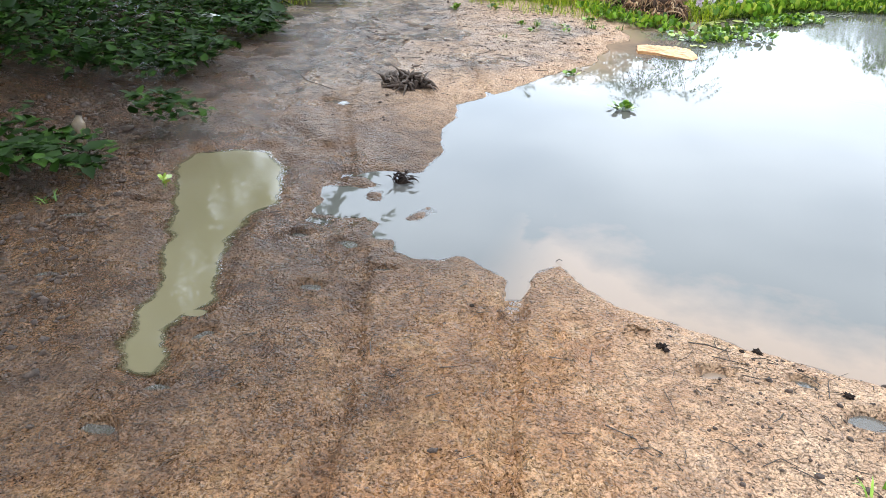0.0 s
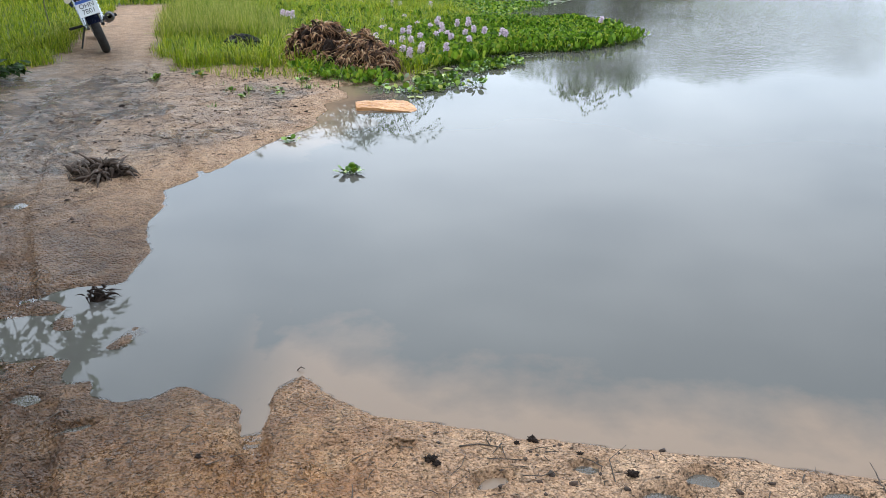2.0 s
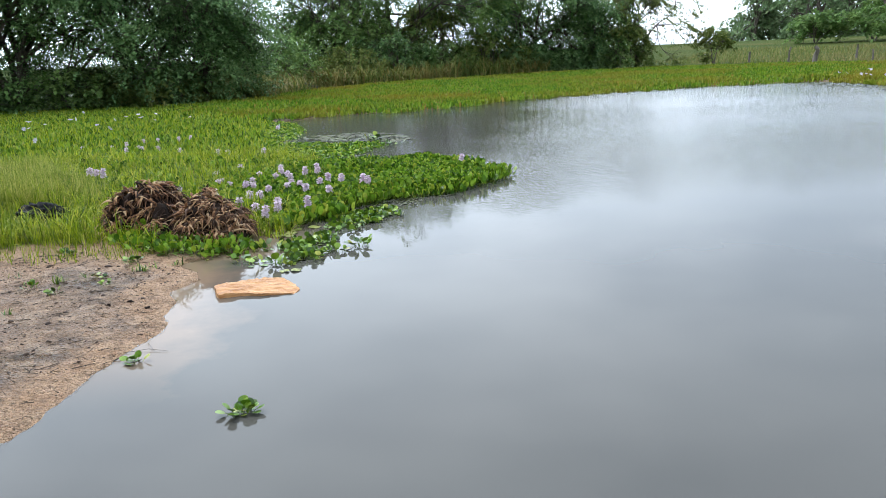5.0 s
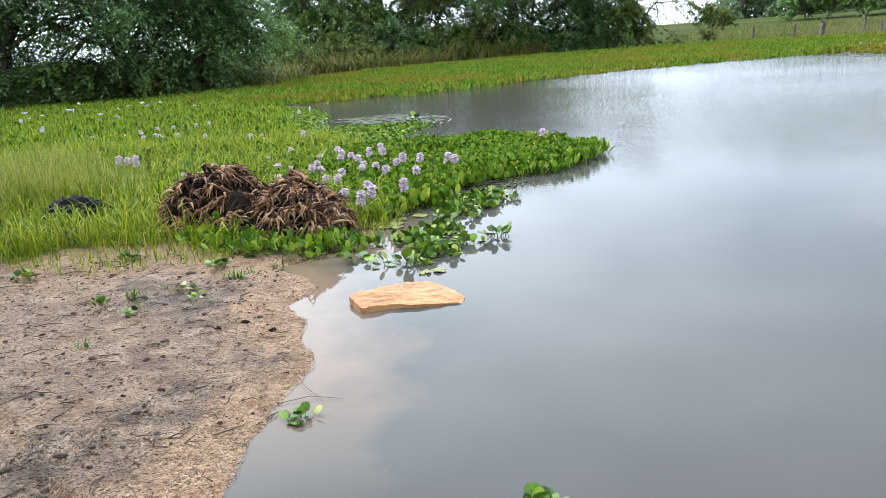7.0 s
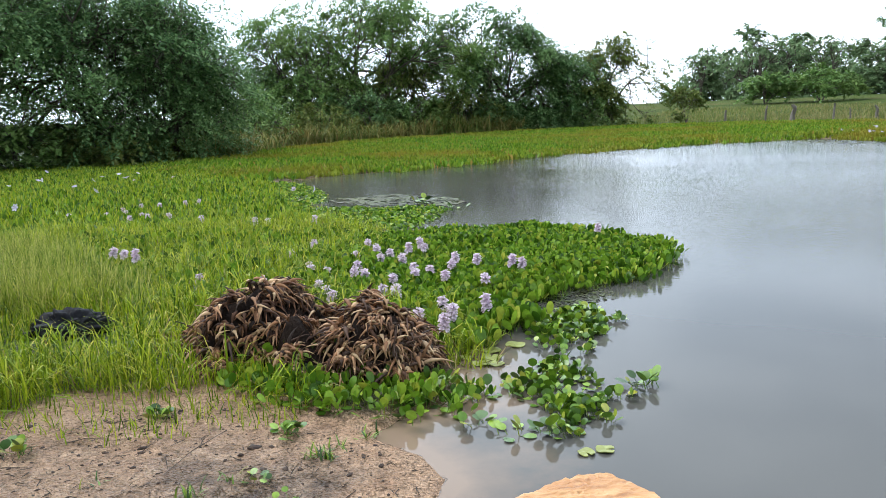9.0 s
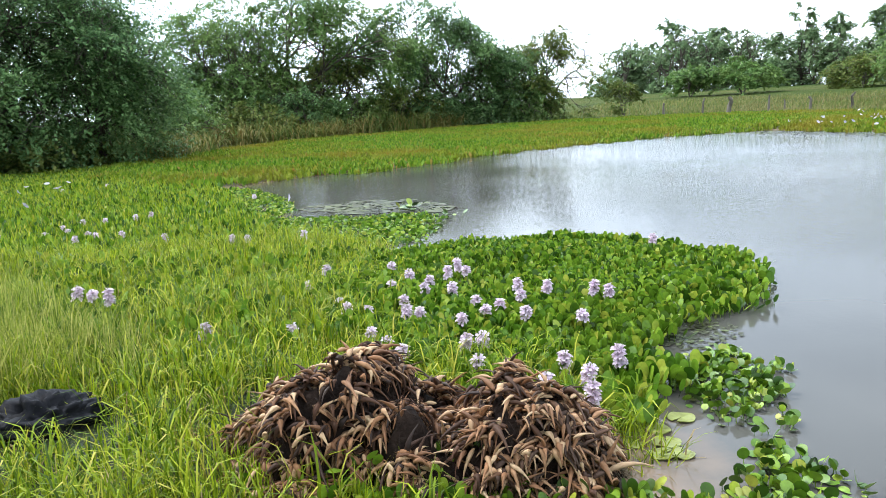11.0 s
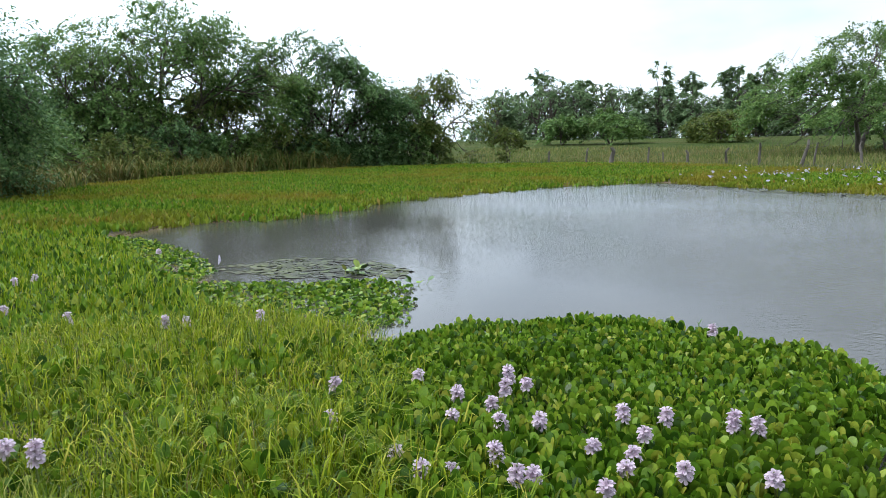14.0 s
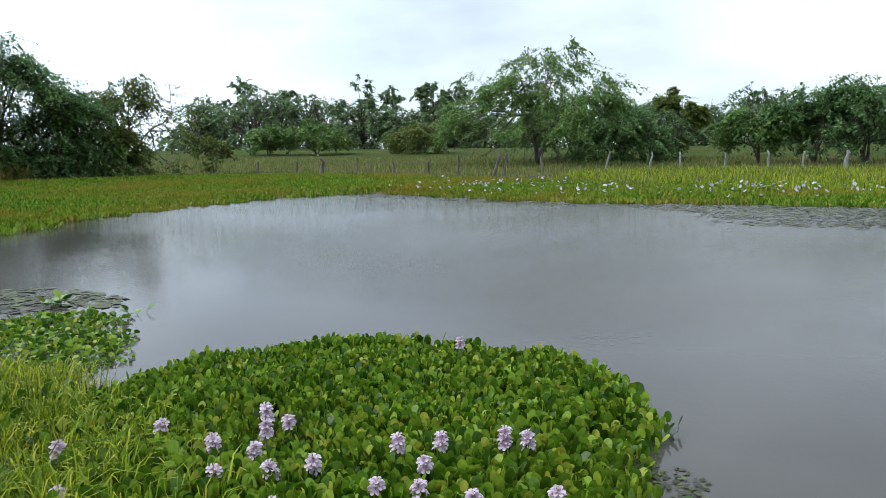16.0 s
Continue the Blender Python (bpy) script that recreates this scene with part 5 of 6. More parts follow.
def far_flowers():
    g = np.random.default_rng(51)
    sets = []
    for cx, cy, rx, ry, n in ((19.5, 22.0, 2.2, 3.0, 80), (18.6, 17.6, 1.2, 1.5, 30), (20.5, 14.0, 1.8, 1.6, 60), (20.8, 11.0, 1.0, 1.0, 20), (-4.0, 18.0, 3.5, 4.0, 16)):
        sets.append((cx + rx * np.clip(g.normal(0, 0.6, n), -1.4, 1.4), cy + ry * np.clip(g.normal(0, 0.6, n), -1.4, 1.4)))
    x, y = np.concatenate([s[0] for s in sets]), np.concatenate([s[1] for s in sets])
    p = np.stack([x, y, surface(x, y) + g.uniform(0.2, 0.34, len(x))], 1)
    v, q, t = strew(floret_template(), p, turns(g.uniform(0, 6.28, len(x)), g.normal(0, 0.9, len(x))), 0.042 * g.uniform(0.7, 1.5, len(x)))
    tagged(mesh_np("far_flowers", v, q, t, M_WHITEPETAL), "drifts of pale hyacinth flowers on the far mat", "flowers", kind="stuff")


far_flowers()

# ---------------------------------------------------------------- floating plants, pads and plank
def floating_plant(x, y, leaves, size, seed, label):
    g = np.random.default_rng(seed)
    ob = thing("floating_hyacinth", pose(x, y, 0), label, "water plant", "floating plants")
    me = None
    for k in range(leaves):
        if me is None:
            p = mesh_np("leaf", np.array(HYA_V), np.array(HYA[1]), np.array(HYA[2]), M_HYACINTH_ONE, ob)
            me = p.data
        else:
            p = new("leaf", me)
            p.parent = ob
        a = k * 2.4
        s = size * g.uniform(0.75, 1.25)
        p.matrix_local = Matrix.Translation((size * g.normal(0, 0.45), size * g.normal(0, 0.25), -0.01)) @ pose(0, 0, 0, 0, 0, math.degrees(a)) @ pose(0, 0, 0, g.uniform(-60, 5)) @ Matrix.Diagonal((s * 0.95, s * 1.1, s * 1.05, 1))
    return ob


floating_plant(-0.485, 4.53, 34, 0.05, 1, "loose water hyacinth floating on open water")
floating_plant(-0.99, 5.18, 22, 0.042, 2, "small water hyacinth floating beside the mud shore")
floating_plant(1.25, 13.52, 9, 0.10, 3, "small water hyacinth floating in the cove")
floating_plant(1.10, 14.5, 18, 0.12, 4, "clump of water hyacinth floating in scum")
floating_plant(-0.52, 6.75, 9, 0.07, 5, "small water hyacinth floating near the heap")
floating_plant(0.16, 7.02, 14, 0.08, 6, "water hyacinth floating at the mat's tip")
floating_plant(-0.38, 6.72, 12, 0.075, 7, "water hyacinth floating at the mat's tip")
floating_plant(-0.62, 6.88, 9, 0.07, 8, "small water hyacinth floating near the heap")


def lily_pad(x, y, r, turn, label="round yellow-green lily pad lying on the water"):
    bm = bmesh.new()
    c = bm.verts.new((0, 0, 0.002))
    rim = [bm.verts.new((r * math.cos(a), r * math.sin(a), 0.004 + 0.003 * math.sin(3 * a))) for a in np.linspace(0.18, 6.1, 22)]
    for a, b in zip(rim, rim[1:]):
        bm.faces.new((c, a, b))
    low = bmesh.ops.extrude_face_region(bm, geom=list(bm.faces))
    bmesh.ops.translate(bm, vec=(0, 0, 0.003), verts=[v for v in low["geom"] if isinstance(v, bmesh.types.BMVert)])
    ob = part("lily_pad", bm, M_PAD, None)
    ob.matrix_world = pose(x, y, 0.001, 0, 0, turn)
    return tagged(ob, label, "lily pad", "lily pads")


for k, (px, py, pr) in enumerate([(-0.36, 7.55, .045), (-0.29, 7.62, .05), (-0.25, 7.72, .045), (-0.11, 7.77, .05), (-0.34, 6.50, .03), (-0.27, 6.50, .032), (-0.30, 7.52, .04), (2.66, 3.78, .062), (-0.40, 7.66, .035)]):
    lily_pad(px, py, pr, 67 * k)


def wood_slab():
    """A split slab tilted in the shallows, its far edge and one corner clear of the water."""
    bm = bmesh.new()
    outline = [(-.235, .035), (-.185, .075), (-.11, .105), (.0, .150), (.075, .165), (.145, .150), (.20, .03), (.235, -.10), (.20, -.17), (.02, -.150), (-.09, -.115), (-.20, -.125), (-.225, -.05)]

    def lie(u, v):
        return 0.032 - 0.052 * (u + 0.2) + 0.03 * v

    top = [bm.verts.new((u, v, lie(u, v))) for u, v in outline]
    low = [bm.verts.new((u * 1.02, v * 1.02, -0.06)) for u, v in outline]
    mid = bm.verts.new((0.0, 0.0, lie(0, 0) + 0.006))
    n = len(outline)
    for i in range(n):
        j = (i + 1) % n
        bm.faces.new((mid, top[j], top[i]))
        bm.faces.new((top[i], top[j], low[j], low[i]))
    bm.faces.new(low)
    bmesh.ops.recalc_face_normals(bm, faces=bm.faces)
    bmesh.ops.subdivide_edges(bm, edges=list(bm.edges), cuts=9, use_grid_fill=True)
    for v in bm.verts:
        along = Vector((v.co.x * 5 + v.co.y * 2, v.co.y * 42 + v.co.x * 9, 0))
        v.co.z += 0.004 * noise.noise(v.co * 18) - 0.012 * abs(noise.noise(along)) + 0.004 * noise.noise(v.co * 60)
        v.co.y += 0.014 * noise.noise(v.co * 14 + Vector((5, 0, 0)))
        v.co.x += 0.008 * noise.noise(v.co * 22 + Vector((0, 5, 0)))
    ob = part("wood_slab", bm, M_PLANK, None)
    ob.matrix_world = pose(-0.49, 6.17, -0.001)
    return tagged(ob, "pale orange waterworn slab of wood awash near shore", "wood slab")


wood_slab()


def scum():
    g = np.random.default_rng(61)
    sets = [sample([(0.2, 14.6), (1.5, 13.9), (1.7, 14.9), (1.1, 15.9), (0.0, 16.0)], 330, g, (), 0.5),
            sample([(13.0, 9.0), (18.6, 9.5), (18.0, 13.0), (17.0, 16.6), (16.8, 20.5), (17.6, 26.0), (16.0, 26.2), (15.6, 19.0), (15.4, 14.0), (12.4, 11.6)], 110, g, (), 0.6),
            sample([(0.35, 8.3), (0.8, 8.4), (0.9, 8.75), (0.4, 8.75)], 1500, g, (), 0.1), sample([(-0.2, 7.3), (0.3, 7.9), (0.6, 8.2), (0.2, 8.4)], 500, g, (), 0.1)]
    x, y = np.concatenate([s[0] for s in sets]), np.concatenate([s[1] for s in sets])
    n = len(x)
    flat = ([(0, -.5, 0), (.4, 0, 0), (0, .5, 0), (-.4, 0, 0)], [(0, 1, 2, 3)], [])
    size = np.where(y > 9, 0.10, 0.03) * g.uniform(0.5, 1.4, n)
    v, q, t = strew(flat, np.stack([x, y, g.uniform(0.003, 0.009, n)], 1), turns(g.uniform(0, 6.28, n), g.normal(0, 0.06, n)), size)
    tagged(mesh_np("pond_scum", v, q, t, leafy("pond_scum", [(0.0, (0.03, 0.03, 0.016)), (0.6, (0.055, 0.06, 0.03)), (1.0, (0.10, 0.13, 0.035))], 0.6, 0.3, translucent=0.0)),
           "brownish green scum and bits afloat on water", "scum", kind="stuff")


scum()


# ---------------------------------------------------------------- litter on the mud
def clods():
    g = np.random.default_rng(71)
    bm = bmesh.new()
    bmesh.ops.create_icosphere(bm, subdivisions=1, radius=1)
    bm.verts.ensure_lookup_table()
    v0 = np.array([v.co[:] for v in bm.verts]) * (1 + 0.6 * g.normal(0, 1, (len(bm.verts), 1)))
    t0 = np.array([[v.index for v in f.verts] for f in bm.faces])
    bm.free()
    zones = [(sample([(0.15, 1.9), (0.3, 2.2), (1.6, 2.05), (1.9, 1.3), (0.6, 1.2)], 420, g), 0.0048), (sample([(-1.9, 4.7), (-1.1, 5.2), (-1.0, 6.8), (-1.6, 7.4), (-3.3, 7.4), (-3.2, 5.4)], 320, g), 0.0048),
             (sample([(-3.2, 1.0), (-1.35, 1.1), (-1.7, 1.7), (-2.3, 2.7), (-2.6, 3.3), (-3.2, 3.2)], 1100, g), 0.0075), (sample([(-1.3, 0.9), (0.3, 0.9), (0.2, 2.2), (-1.6, 2.6)], 60, g), 0.0035),
             (sample([(-3.0, 3.1), (-1.4, 3.1), (-1.6, 4.8), (-3.2, 4.8)], 160, g), 0.005)]
    x = np.concatenate([z[0][0] for z in zones])
    y = np.concatenate([z[0][1] for z in zones])
    size = np.concatenate([np.full(len(z[0][0]), z[1]) for z in zones]) * g.lognormal(-0.25, 0.5, len(x))
    ok = inside_distance(PUDDLE, x, y) < -0.02
    x, y, size = x[ok], y[ok], size[ok]
    n = len(x)
    s = np.stack([size * g.uniform(0.8, 1.5, n), size * g.uniform(0.8, 1.3, n), size * g.uniform(0.3, 0.6, n)], 1)
    v, q, t = strew((v0, [], t0), np.stack([x, y, ground(x, y) + size * 0.2], 1), turns(g.uniform(0, 6.28, n), g.normal(0, 0.3, n)), s)
    tagged(mesh_np("mud_clods", v, q, t, M_CLOD), "dark clods of mud scattered on the bank", "clods", kind="stuff")


def litter():
    g = np.random.default_rng(72)
    n = 5600
    x, y = g.uniform(-3.2, 1.7, n), g.uniform(0.9, 7.3, n)
    w = inside_distance(MUD, x, y)
    ok = (w > 0.05) & (inside_distance(POND, x, y) < -0.01) & (inside_distance(PUDDLE, x, y) < 0) & (g.random(n) < np.where((x > 0.1) | (y > 4.5), 0.9, 0.22))
    x, y = x[ok], y[ok]
    segs = []
    z = ground(x, y)
    for a, b, c in zip(x, y, z):
        d, ln, r = g.uniform(0, 6.28), 0.016 * g.lognormal(0.3, 0.6), g.uniform(0.0008, 0.0022)
        p0 = np.array((a, b, c + r))
        p1 = p0 + np.array((ln * math.cos(d), ln * math.sin(d), g.uniform(0, 0.006)))
        d += g.normal(0, 0.6)
        p2 = p1 + np.array((ln * math.cos(d), ln * math.sin(d), g.uniform(-0.006, 0.004)))
        segs += [(p0, p1, r, r * 0.9), (p1, p2, r * 0.9, r * 0.5)]
    v, q, _ = tubes(segs, 4)
    tagged(mesh_np("twig_litter", v, q, None, M_TWIG), "dark bits of twig and rotted leaf on the mud", "twigs", kind="stuff")


def twig(points, r, label="dark bent twig lying on the mud"):
    z = [float(ground(np.array([p[0]]), np.array([p[1]]))[0]) + r + (p[2] if len(p) > 2 else 0) for p in points]
    pts = [np.array((p[0], p[1], h)) for p, h in zip(points, z)]
    v, q, _ = tubes([(a, b, r, r * 0.8) for a, b in zip(pts, pts[1:])], 6)
    tagged(mesh_np("twig", v, q, None, M_TWIG, smooth=True), label, "twig", "twigs on the mud")


clods()
litter()
twig([(0.19, 2.11), (0.24, 2.13), (0.30, 2.12)], .002)
twig([(-0.32, 2.49), (-0.323, 2.495, .012), (-0.312, 2.497, .018), (-0.30, 2.497, .014)], .0018, "dark bent twig standing at the water's edge")
twig([(0.33, 2.26), (0.335, 2.265, .015), (0.342, 2.27, .025)], .0014, "thin twig standing in the shallows")
twig([(-2.62, 4.35), (-2.40, 4.12), (-2.15, 4.02)], .0028)
twig([(-2.95, 4.5), (-2.7, 4.3), (-2.5, 4.33)], .0028)
twig([(-2.35, 3.2), (-2.25, 2.98), (-2.12, 2.88)], .0028)
twig([(-1.02, 1.52), (-1.0, 1.56, .01), (-0.98, 1.60)], .002)
twig([(0.05, 1.62), (0.12, 1.60), (0.20, 1.57)], .002)


def lump(x, y, r, seed, label):
    bm = bmesh.new()
    bmesh.ops.create_icosphere(bm, subdivisions=3, radius=r)
    for v in bm.verts:
        v.co *= 1 + 1.3 * noise.noise(v.co * (2.2 / r) + Vector((seed, 0, 0))) + 0.7 * noise.noise(v.co * (5 / r) + Vector((0, seed, 0)))
        v.co.z *= 0.45
    ob = part("mud_lump", bm, M_ROOT, None, smooth=True)
    ob.location = (x, y, float(ground(np.array([x]), np.array([y]))[0]) + r * 0.35)
    tagged(ob, label, "mud lump", "mud lumps")


for k, (lx, ly, lr) in enumerate([(0.12, 2.05, .02), (0.135, 2.035, .015), (0.38, 2.17, .018), (0.39, 2.16, .014), (-0.47, 2.03, .011), (0.34, 2.15, .012), (-2.40, 5.93, .03), (0.50, 2.10, .012), (0.62, 2.02, .02), (-1.05, 5.95, .02), (-1.15, 6.05, .02), (-1.25, 6.0, .018)]):
    lump(lx, ly, lr * 0.55, k * 3.1, "black lump of mud and roots on the bank")


def bottle(x, y, turn, tilt, length, r, material, cap_material, label, lift=0.0):
    ob = thing("bottle", pose(x, y, float(ground(np.array([x]), np.array([y]), False)[0]) + r * 0.9 + lift, tilt, 0, turn), label, "bottle")
    prof = [(0.0, r * 0.7), (0.02, r), (length * 0.62, r), (length * 0.7, r * 0.9), (length * 0.85, r * 0.45), (length * 0.92, r * 0.38)]
    segs = [((0, 0, a), (0, 0, b), ra, rb) for (a, ra), (b, rb) in zip(prof, prof[1:])]
    v, q, _ = tubes(segs, 14)
    mesh_np("body", v, q, None, material, ob, True)
    v, q, _ = tubes([((0, 0, length * 0.91), (0, 0, length), r * 0.42, r * 0.42), ((0, 0, length - 0.001), (0, 0, length), r * 0.42, 0.001)], 12)
    mesh_np("cap", v, q, None, cap_material, ob, True)


bottle(-2.62, 2.52, 20, -22, 0.16, 0.032, M_BOTTLE, M_ROOT, "muddy brown plastic bottle leaning in dark soil")
bottle(-3.50, 4.72, 75, -88, 0.24, 0.045, M_WHITE, M_WHITE, "dirty white plastic bottle lying in the creepers", 0.10)


def plastic_bag():
    bm = bmesh.new()
    bmesh.ops.create_icosphere(bm, subdivisions=5, radius=0.19)
    for v in bm.verts:
        fold = abs(noise.noise(v.co * 9 + Vector((3, 1, 0)))) + 0.6 * abs(noise.noise(v.co * 21)) + 0.35 * abs(noise.noise(v.co * 44))
        v.co *= 1.22 - 0.75 * fold + 0.25 * noise.noise(v.co * 5)
        v.co = Vector((v.co.x * 1.12, v.co.y * 0.85, max(-0.05, v.co.z * 0.62)))
    ob = part("plastic_bag", bm, M_BAG, None, smooth=True)
    ob.matrix_world = pose(-2.31, 8.66, 0.085, 0, 0, 25)
    return tagged(ob, "crumpled black plastic bag lying in the grass", "bag")


plastic_bag()


# ---------------------------------------------------------------- fence posts
def post(x, y, height, r, lean, turn, seed, material, label, group):
    g = np.random.default_rng(seed)
    z = float(ground(np.array([x]), np.array([y]), False)[0])
    pts = [np.array((0, 0, -0.1)), np.array((g.normal(0, .02), g.normal(0, .02), height * 0.45)), np.array((g.normal(0, .05), g.normal(0, .05), height * 0.8)), np.array((g.normal(0, .06), g.normal(0, .06), height))]
    segs = [(a, b, r * (1 - 0.12 * k), r * (0.88 - 0.12 * k)) for k, (a, b) in enumerate(zip(pts, pts[1:]))]
    segs.append((pts[-1], pts[-1] + np.array((0, 0, 0.01)), r * 0.62, 0.002))
    v, q, _ = tubes(segs, 7)
    ob = mesh_np("fence_post", v, q, None, material, smooth=True)
    ob.matrix_world = pose(x, y, z, lean, 0, turn)
    tagged(ob, label, "fence post", group)


for k, (azim, dist, ph, pr, lean) in enumerate([(38.9, 41, .9, .07, 2), (41.6, 40.5, 1.1, .06, 0), (43.4, 40, 1.1, .13, 4), (46.0, 40, 1.1, .06, 10), (47.0, 40, .8, .05, 0), (48.7, 39, .9, .08, 3), (51.3, 38, 1.1, .07, 16),
                                               (53.4, 37, 1.3, .07, 0), (56.0, 36, 1.5, .08, 15), (56.8, 36, 1.3, .05, 0), (59.6, 37, 1.3, .07, 8)]):
    post(-2.2 + dist * math.sin(radians(azim)), 7.4 + dist * math.cos(radians(azim)), ph * 0.8, pr, lean, 50 * k, 300 + k, M_POST, "weathered dark crooked wooden fence post", "fence posts")
for k, (azim, dist, ph, lean) in enumerate([(64.1, 46, 1.4, 12), (67.2, 47, 1.3, 4), (69.3, 47, 1.3, 10), (72.2, 47, 1.2, 0), (75.0, 46, 1.3, 0), (77.1, 46, 1.3, 4), (79.7, 45, 1.3, 0)]):
    post(-2.2 + dist * math.sin(radians(azim)), 7.4 + dist * math.cos(radians(azim)), ph * 0.8, .07 if k < 6 else .13, lean, 70 * k, 320 + k, M_PALEPOST, "pale grey fence post along the far bank", "pale fence posts")


# ---------------------------------------------------------------- motorcycle
def ring(bm, r, tube, segments=28, sides=10, flat=1.0):
    rows = []
    for i in range(segments):
        a = i * 2 * math.pi / segments
        rows.append([bm.verts.new((flat * tube * math.sin(b), (r + tube * math.cos(b)) * math.cos(a), (r + tube * math.cos(b)) * math.sin(a))) for b in [k * 2 * math.pi / sides for k in range(sides)]])
    for i in range(segments):
        for k in range(sides):
            bm.faces.new((rows[i][k], rows[i][(k + 1) % sides], rows[(i + 1) % segments][(k + 1) % sides], rows[(i + 1) % segments][k]))
    bmesh.ops.recalc_face_normals(bm, faces=bm.faces)


def block(size, bevel=0.01, taper=1.0):
    bm = bmesh.new()
    bmesh.ops.create_cube(bm, size=1)
    for v in bm.verts:
        k = taper if v.co.z > 0 else 1
        v.co = Vector((v.co.x * size[0] * k, v.co.y * size[1] * k, v.co.z * size[2]))
    bmesh.ops.bevel(bm, geom=list(bm.edges), offset=bevel, segments=2, affect="EDGES")
    return bm


def tube_part(name, rows, material, parent, sides=10, label=""):
    v, q, _ = tubes(rows, sides)
    return mesh_np(name, v, q, None, material, parent, True, label)


def letters(text, size, m, parent, material):
    cu = bpy.data.curves.new("letters", "FONT")
    cu.body, cu.size, cu.align_x, cu.align_y, cu.extrude = text, size, "CENTER", "CENTER", 0.0008
    tmp = bpy.data.objects.new("letters", cu)
    me = bpy.data.meshes.new_from_object(tmp)
    bpy.data.objects.remove(tmp)
    me.materials.append(material)
    ob = new("letters", me)
    ob.parent = parent
    ob.matrix_local = m


def motorcycle():
    x, y = -3.60, 8.30
    z = float(ground(np.array([x]), np.array([y]))[0])
    bike = thing("motorcycle", pose(x, y, z - 0.005, 0, -15, 29) @ Matrix.Scale(0.93, 4), "dark blue motorcycle with red tail parked on the sandy track", "motorcycle")
    for wy in (0.0, 1.26):
        bm = bmesh.new()
        ring(bm, 0.245, 0.047, 32, 10, 1.0)
        tyre = part("tyre", bm, M_RUBBER, bike, "muddy black tyre", True)
        tyre.location = (0, wy, 0.29)
        bm = bmesh.new()
        ring(bm, 0.20, 0.018, 28, 8, 1.4)
        rim = part("rim", bm, M_METAL, tyre, "", True)
        tube_part("hub", [((-0.05, 0, 0), (0.05, 0, 0), 0.05, 0.05), ((0.05, 0, 0), (0.051, 0, 0), 0.05, 0.001), ((-0.051, 0, 0), (-0.05, 0, 0), 0.001, 0.05)], M_METAL, tyre)
        tube_part("spokes", [((0.03 * (-1) ** k, 0.04 * math.cos(k * .35), 0.04 * math.sin(k * .35)), (0, 0.19 * math.cos(k * .35 + .2), 0.19 * math.sin(k * .35 + .2)), .003, .003) for k in range(18)], M_CHROME, tyre, 4)
    # mudguards follow the wheels
    for name, wy, a0, a1 in (("rear_mudguard", 0.0, 55, 168), ("front_mudguard", 1.26, 30, 150)):
        rows = []
        bm = bmesh.new()
        for i in range(13):
            a = radians(a0 + (a1 - a0) * i / 12)
            rows.append([bm.verts.new((w, 0.335 * math.cos(a), (0.335 - abs(w) * 0.25) * math.sin(a))) for w in (-.065, -.04, 0, .04, .065)])
        for a, b in zip(rows, rows[1:]):
            for k in range(4):
                bm.faces.new((a[k], a[k + 1], b[k + 1], b[k]))
        bmesh.ops.solidify(bm, geom=list(bm.faces), thickness=0.004)
        bmesh.ops.recalc_face_normals(bm, faces=bm.faces)
        guard = part(name, bm, M_BLUEBLACK, bike, "", True)
        guard.location = (0, wy, 0.29)
    plate = part("number_plate", block((0.20, 0.004, 0.17), 0.002), M_PLATE, bike, "white number plate with blue top band")
    plate.matrix_local = pose(0, -0.37, 0.53, -22)
    band = part("band", block((0.196, 0.002, 0.03), 0.0008), M_PLATEBLUE, plate, "blue band")
    band.location = (0, -0.0035, 0.066)
    letters("OHN", 0.066, pose(0, -0.0032, 0.018, 90), plate, M_INK)
    letters("7B01", 0.066, pose(0, -0.0032, -0.042, 90), plate, M_INK)
    tail = part("tail_light", block((0.21, 0.15, 0.15), 0.035, 1.18), M_RED, bike, "wide red tail light")
    tail.matrix_local = pose(0, -0.29, 0.70, -20)
    cowl = part("tail_cowl", block((0.25, 0.42, 0.12), 0.04, 0.9), M_BLUEBLACK, bike, "dark blue tail cowl")
    cowl.location = (0, -0.06, 0.69)
    mud_flap = part("plate_bracket", block((0.13, 0.02, 0.24), 0.006, 1.0), M_SEAT, bike)
    mud_flap.matrix_local = pose(0, -0.335, 0.56, -20)
    for side in (-1, 1):
        lamp = tube_part("indicator", [((side * 0.10, -0.31, 0.645), (side * 0.15, -0.31, 0.645), .01, .01), ((side * 0.15, -0.27, 0.645), (side * 0.15, -0.325, 0.645), .02, .034), ((side * 0.15, -0.325, 0.645), (side * 0.15, -0.335, 0.645), .034, .001)], M_LENS, bike, 12, "pale round indicator lamp")
        shock = tube_part("shock_absorber", [((side * 0.095, 0.0, 0.33), (side * 0.095, 0.10, 0.62), .024, .024)], M_CHROME, bike)
        tube_part("coil", [((side * 0.095 + .028 * math.cos(k * .9), 0.02 + k * .0019 + .028 * math.sin(k * .9), 0.36 + k * 0.0055), (side * 0.095 + .028 * math.cos(k * .9 + .9), 0.022 + k * .0019 + .028 * math.sin(k * .9 + .9), 0.3655 + k * 0.0055), .005, .005) for k in range(40)], M_CHROME, shock, 5)
        tube_part("swing_arm", [((side * 0.08, 0.0, 0.29), (side * 0.09, 0.48, 0.36), .018, .022)], M_METAL, bike)
        tube_part("footpeg", [((side * 0.10, 0.30, 0.30), (side * 0.26, 0.28, 0.31), .014, .016)], M_RUBBER, bike)
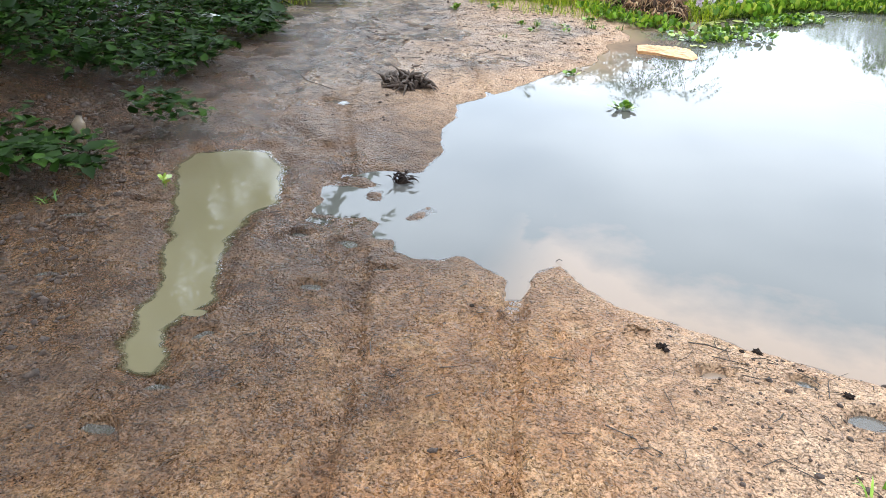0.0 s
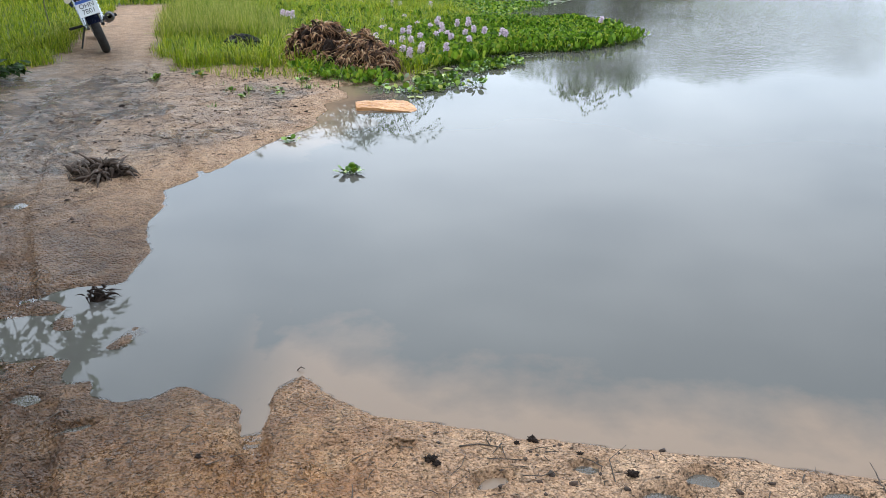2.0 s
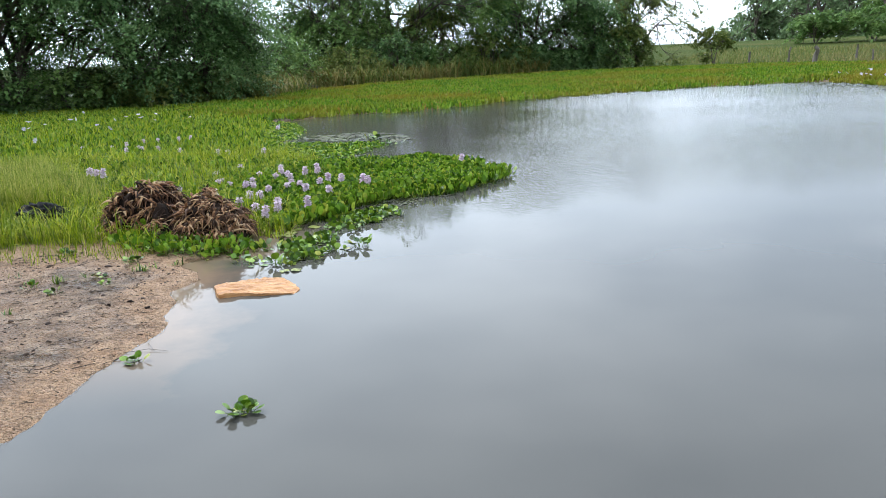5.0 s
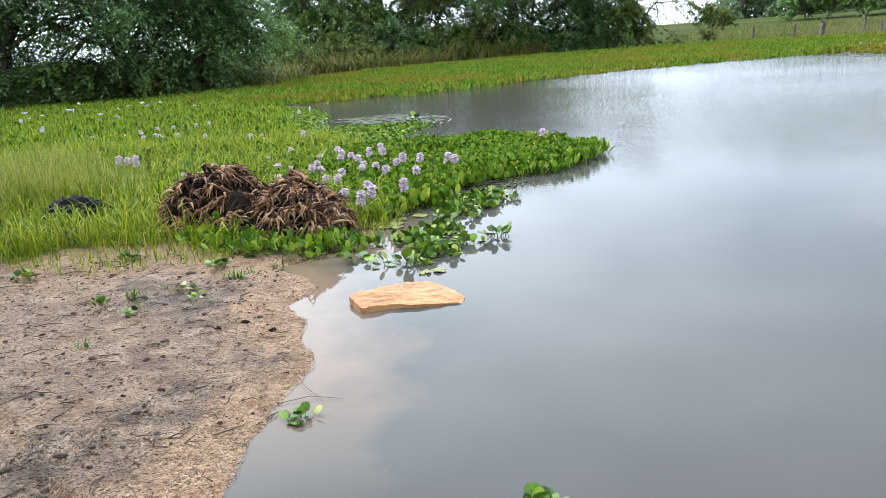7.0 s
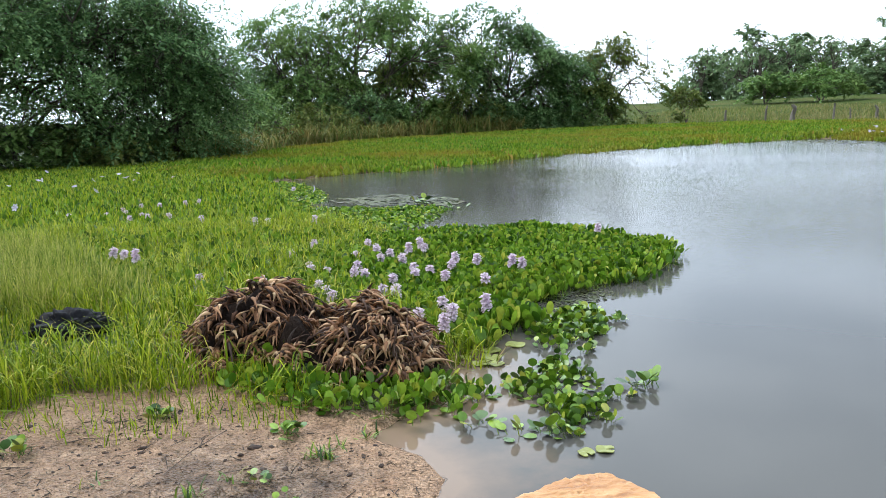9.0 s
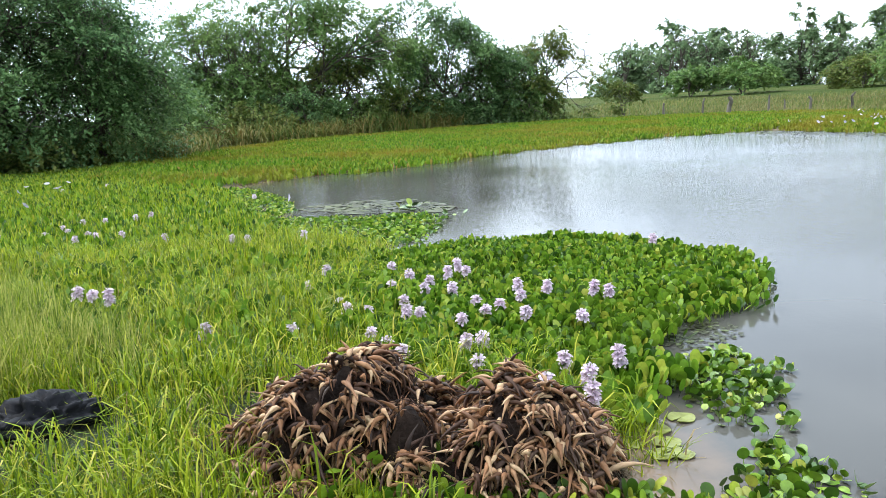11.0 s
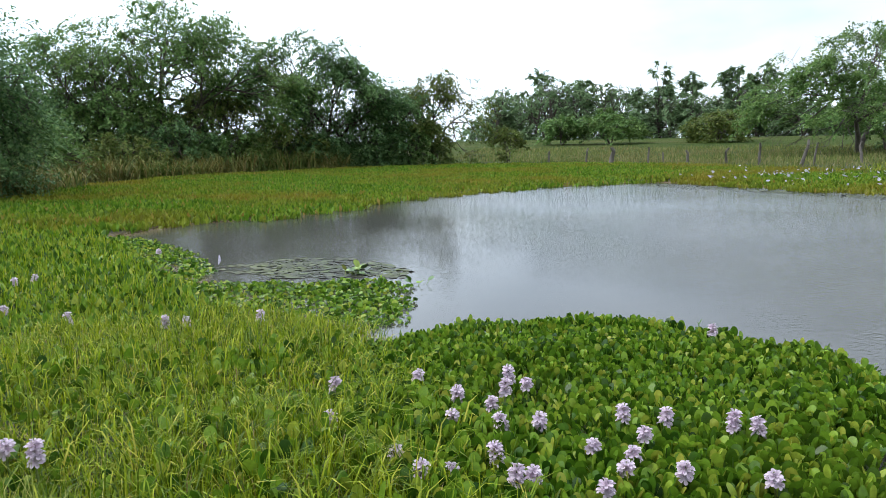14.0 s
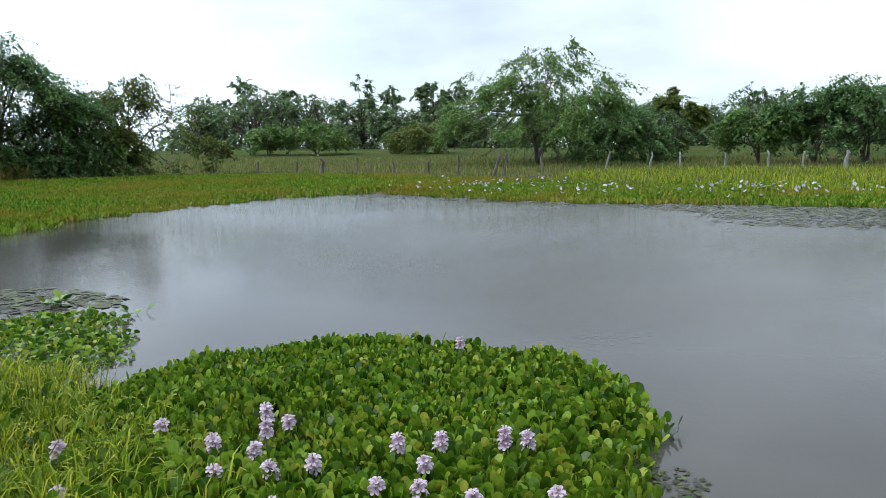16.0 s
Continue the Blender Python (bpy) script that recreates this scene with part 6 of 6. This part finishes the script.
        tube_part("fork_leg", [((side * 0.085, 1.26, 0.29), (side * 0.085, 1.03, 0.92), .022, .02)], M_CHROME, bike)
        cover = part("side_cover", block((0.05, 0.30, 0.20), 0.02, 0.7), M_BLUEBLACK, bike)
        cover.location = (side * 0.12, 0.32, 0.60)
        bar = tube_part("handlebar", [((0, 1.0, 0.95), (side * 0.16, 1.0, 1.02), .012, .012), ((side * 0.16, 1.0, 1.02), (side * 0.36, 0.92, 1.02), .012, .012)], M_CHROME, bike)
        tube_part("grip", [((side * 0.25, 0.965, 1.02), (side * 0.37, 0.915, 1.02), .018, .018)], M_RUBBER, bar)
        tube_part("mirror", [((side * 0.22, 0.98, 1.03), (side * 0.27, 0.99, 1.16), .005, .005), ((side * 0.27, 0.98, 1.16), (side * 0.27, 1.0, 1.16), .05, .05)], M_SEAT, bar)
    tube_part("muffler", [((0.15, 0.62, 0.28), (0.16, 0.30, 0.29), .024, .03), ((0.16, 0.30, 0.29), (0.17, -0.16, 0.36), .045, .052), ((0.17, -0.16, 0.36), (0.17, -0.175, 0.362), .052, .03), ((0.17, -0.175, 0.362), (0.17, -0.14, 0.357), .03, .024)], M_METAL, bike, 14, "round dull metal exhaust silencer")
    engine = part("engine", block((0.22, 0.30, 0.28), 0.03, 0.8), M_METAL, bike)
    engine.location = (0, 0.68, 0.42)
    for k in range(6):
        fin = part("fin", block((0.20, 0.18, 0.008), 0.002), M_METAL, engine)
        fin.location = (0, 0.05, 0.13 + 0.02 * k)
    seat = part("seat", block((0.27, 0.66, 0.10), 0.04, 0.85), M_SEAT, bike, "black padded vinyl seat")
    seat.location = (0, 0.20, 0.76)
    tank = part("tank", block((0.30, 0.46, 0.24), 0.08, 0.8), M_BLUEBLACK, bike, "dark blue painted fuel tank")
    tank.location = (0, 0.72, 0.86)
    for side in (-1, 1):
        shroud = part("shroud", block((0.05, 0.40, 0.40), 0.02, 0.75), M_BLUEBLACK, bike, "dark side fairing")
        shroud.matrix_local = pose(side * 0.155, 0.70, 0.68, 0, side * 10, 0)
    tube_part("grab_rail", [((-.11, 0.1, .80), (-.11, -.26, .86), .011, .011), ((-.11, -.26, .86), (.11, -.26, .86), .011, .011), ((.11, -.26, .86), (.11, .1, .80), .011, .011)], M_CHROME, bike)
    head = tube_part("headlight", [((0, 1.05, 0.86), (0, 1.16, 0.86), .06, .09), ((0, 1.16, 0.86), (0, 1.18, 0.86), .09, .001)], M_LENS, bike, 16)
    tube_part("frame_tube", [((0, 0.95, 0.90), (0, 0.90, 0.35), .02, .02), ((0, 0.90, 0.35), (0, 0.45, 0.27), .02, .02), ((0, 0.45, 0.27), (0, 0.42, 0.72), .02, .02), ((0, 0.42, 0.72), (0, -0.2, 0.70), .02, .015)], M_SEAT, bike)
    tube_part("side_stand", [((-0.10, 0.42, 0.28), (-0.24, 0.34, 0.055), .011, .009), ((-0.27, 0.34, 0.05), (-0.21, 0.34, 0.056), .012, .012)], M_SEAT, bike)
    tube_part("chain_guard", [((-0.07, 0.02, 0.36), (-0.07, 0.5, 0.40), .02, .02)], M_SEAT, bike)


motorcycle()


# ---------------------------------------------------------------- weeds on the mud
def weed(x, y, leaves, size, seed):
    g = np.random.default_rng(seed)
    z = float(ground(np.array([x]), np.array([y]))[0])
    ob = thing("weed", pose(x, y, z), "small green weed sprouting from the mud", "weed", "weeds on the mud")
    tv, tq, tt = BLADE if seed % 2 else HYA
    me = None
    for k in range(leaves):
        if me is None:
            p = mesh_np("leaf", np.array(tv), np.array(tq), np.array(tt), M_HYACINTH_ONE, ob)
            me = p.data
        else:
            p = new("leaf", me)
            p.parent = ob
        w = size * (0.16 if seed % 2 else 1.0)
        p.matrix_local = Matrix.Translation((g.normal(0, 0.02), g.normal(0, 0.02), -0.004)) @ pose(0, 0, 0, 0, 0, k * 137.5) @ pose(0, 0, 0, g.uniform(-50, 5)) @ Matrix.Diagonal((w, size, size * g.uniform(0.7, 1.2), 1))


for k, (wx, wy, wn_, ws) in enumerate([(-1.30, 6.95, 22, .055), (-1.72, 5.95, 14, .04), (-1.75, 6.45, 12, .04), (-1.50, 6.62, 10, .035), (-2.2, 7.05, 16, .06), (-1.15, 6.78, 12, .04), (-2.55, 6.9, 18, .06), (-1.9, 6.7, 9, .04),
                                       (-2.05, 2.42, 9, .045), (-2.3, 2.05, 10, .05), (-2.62, 1.95, 12, .05), (0.66, 1.62, 8, .05), (-1.75, 7.25, 16, .06),
                                       (-1.62, 6.52, 18, .05), (-1.60, 6.28, 14, .045), (-1.20, 6.72, 26, .055), (-1.42, 6.60, 12, .04), (-1.02, 6.88, 14, .05), (-1.35, 6.42, 9, .035)]):
    weed(wx, wy, wn_, ws, 500 + k)
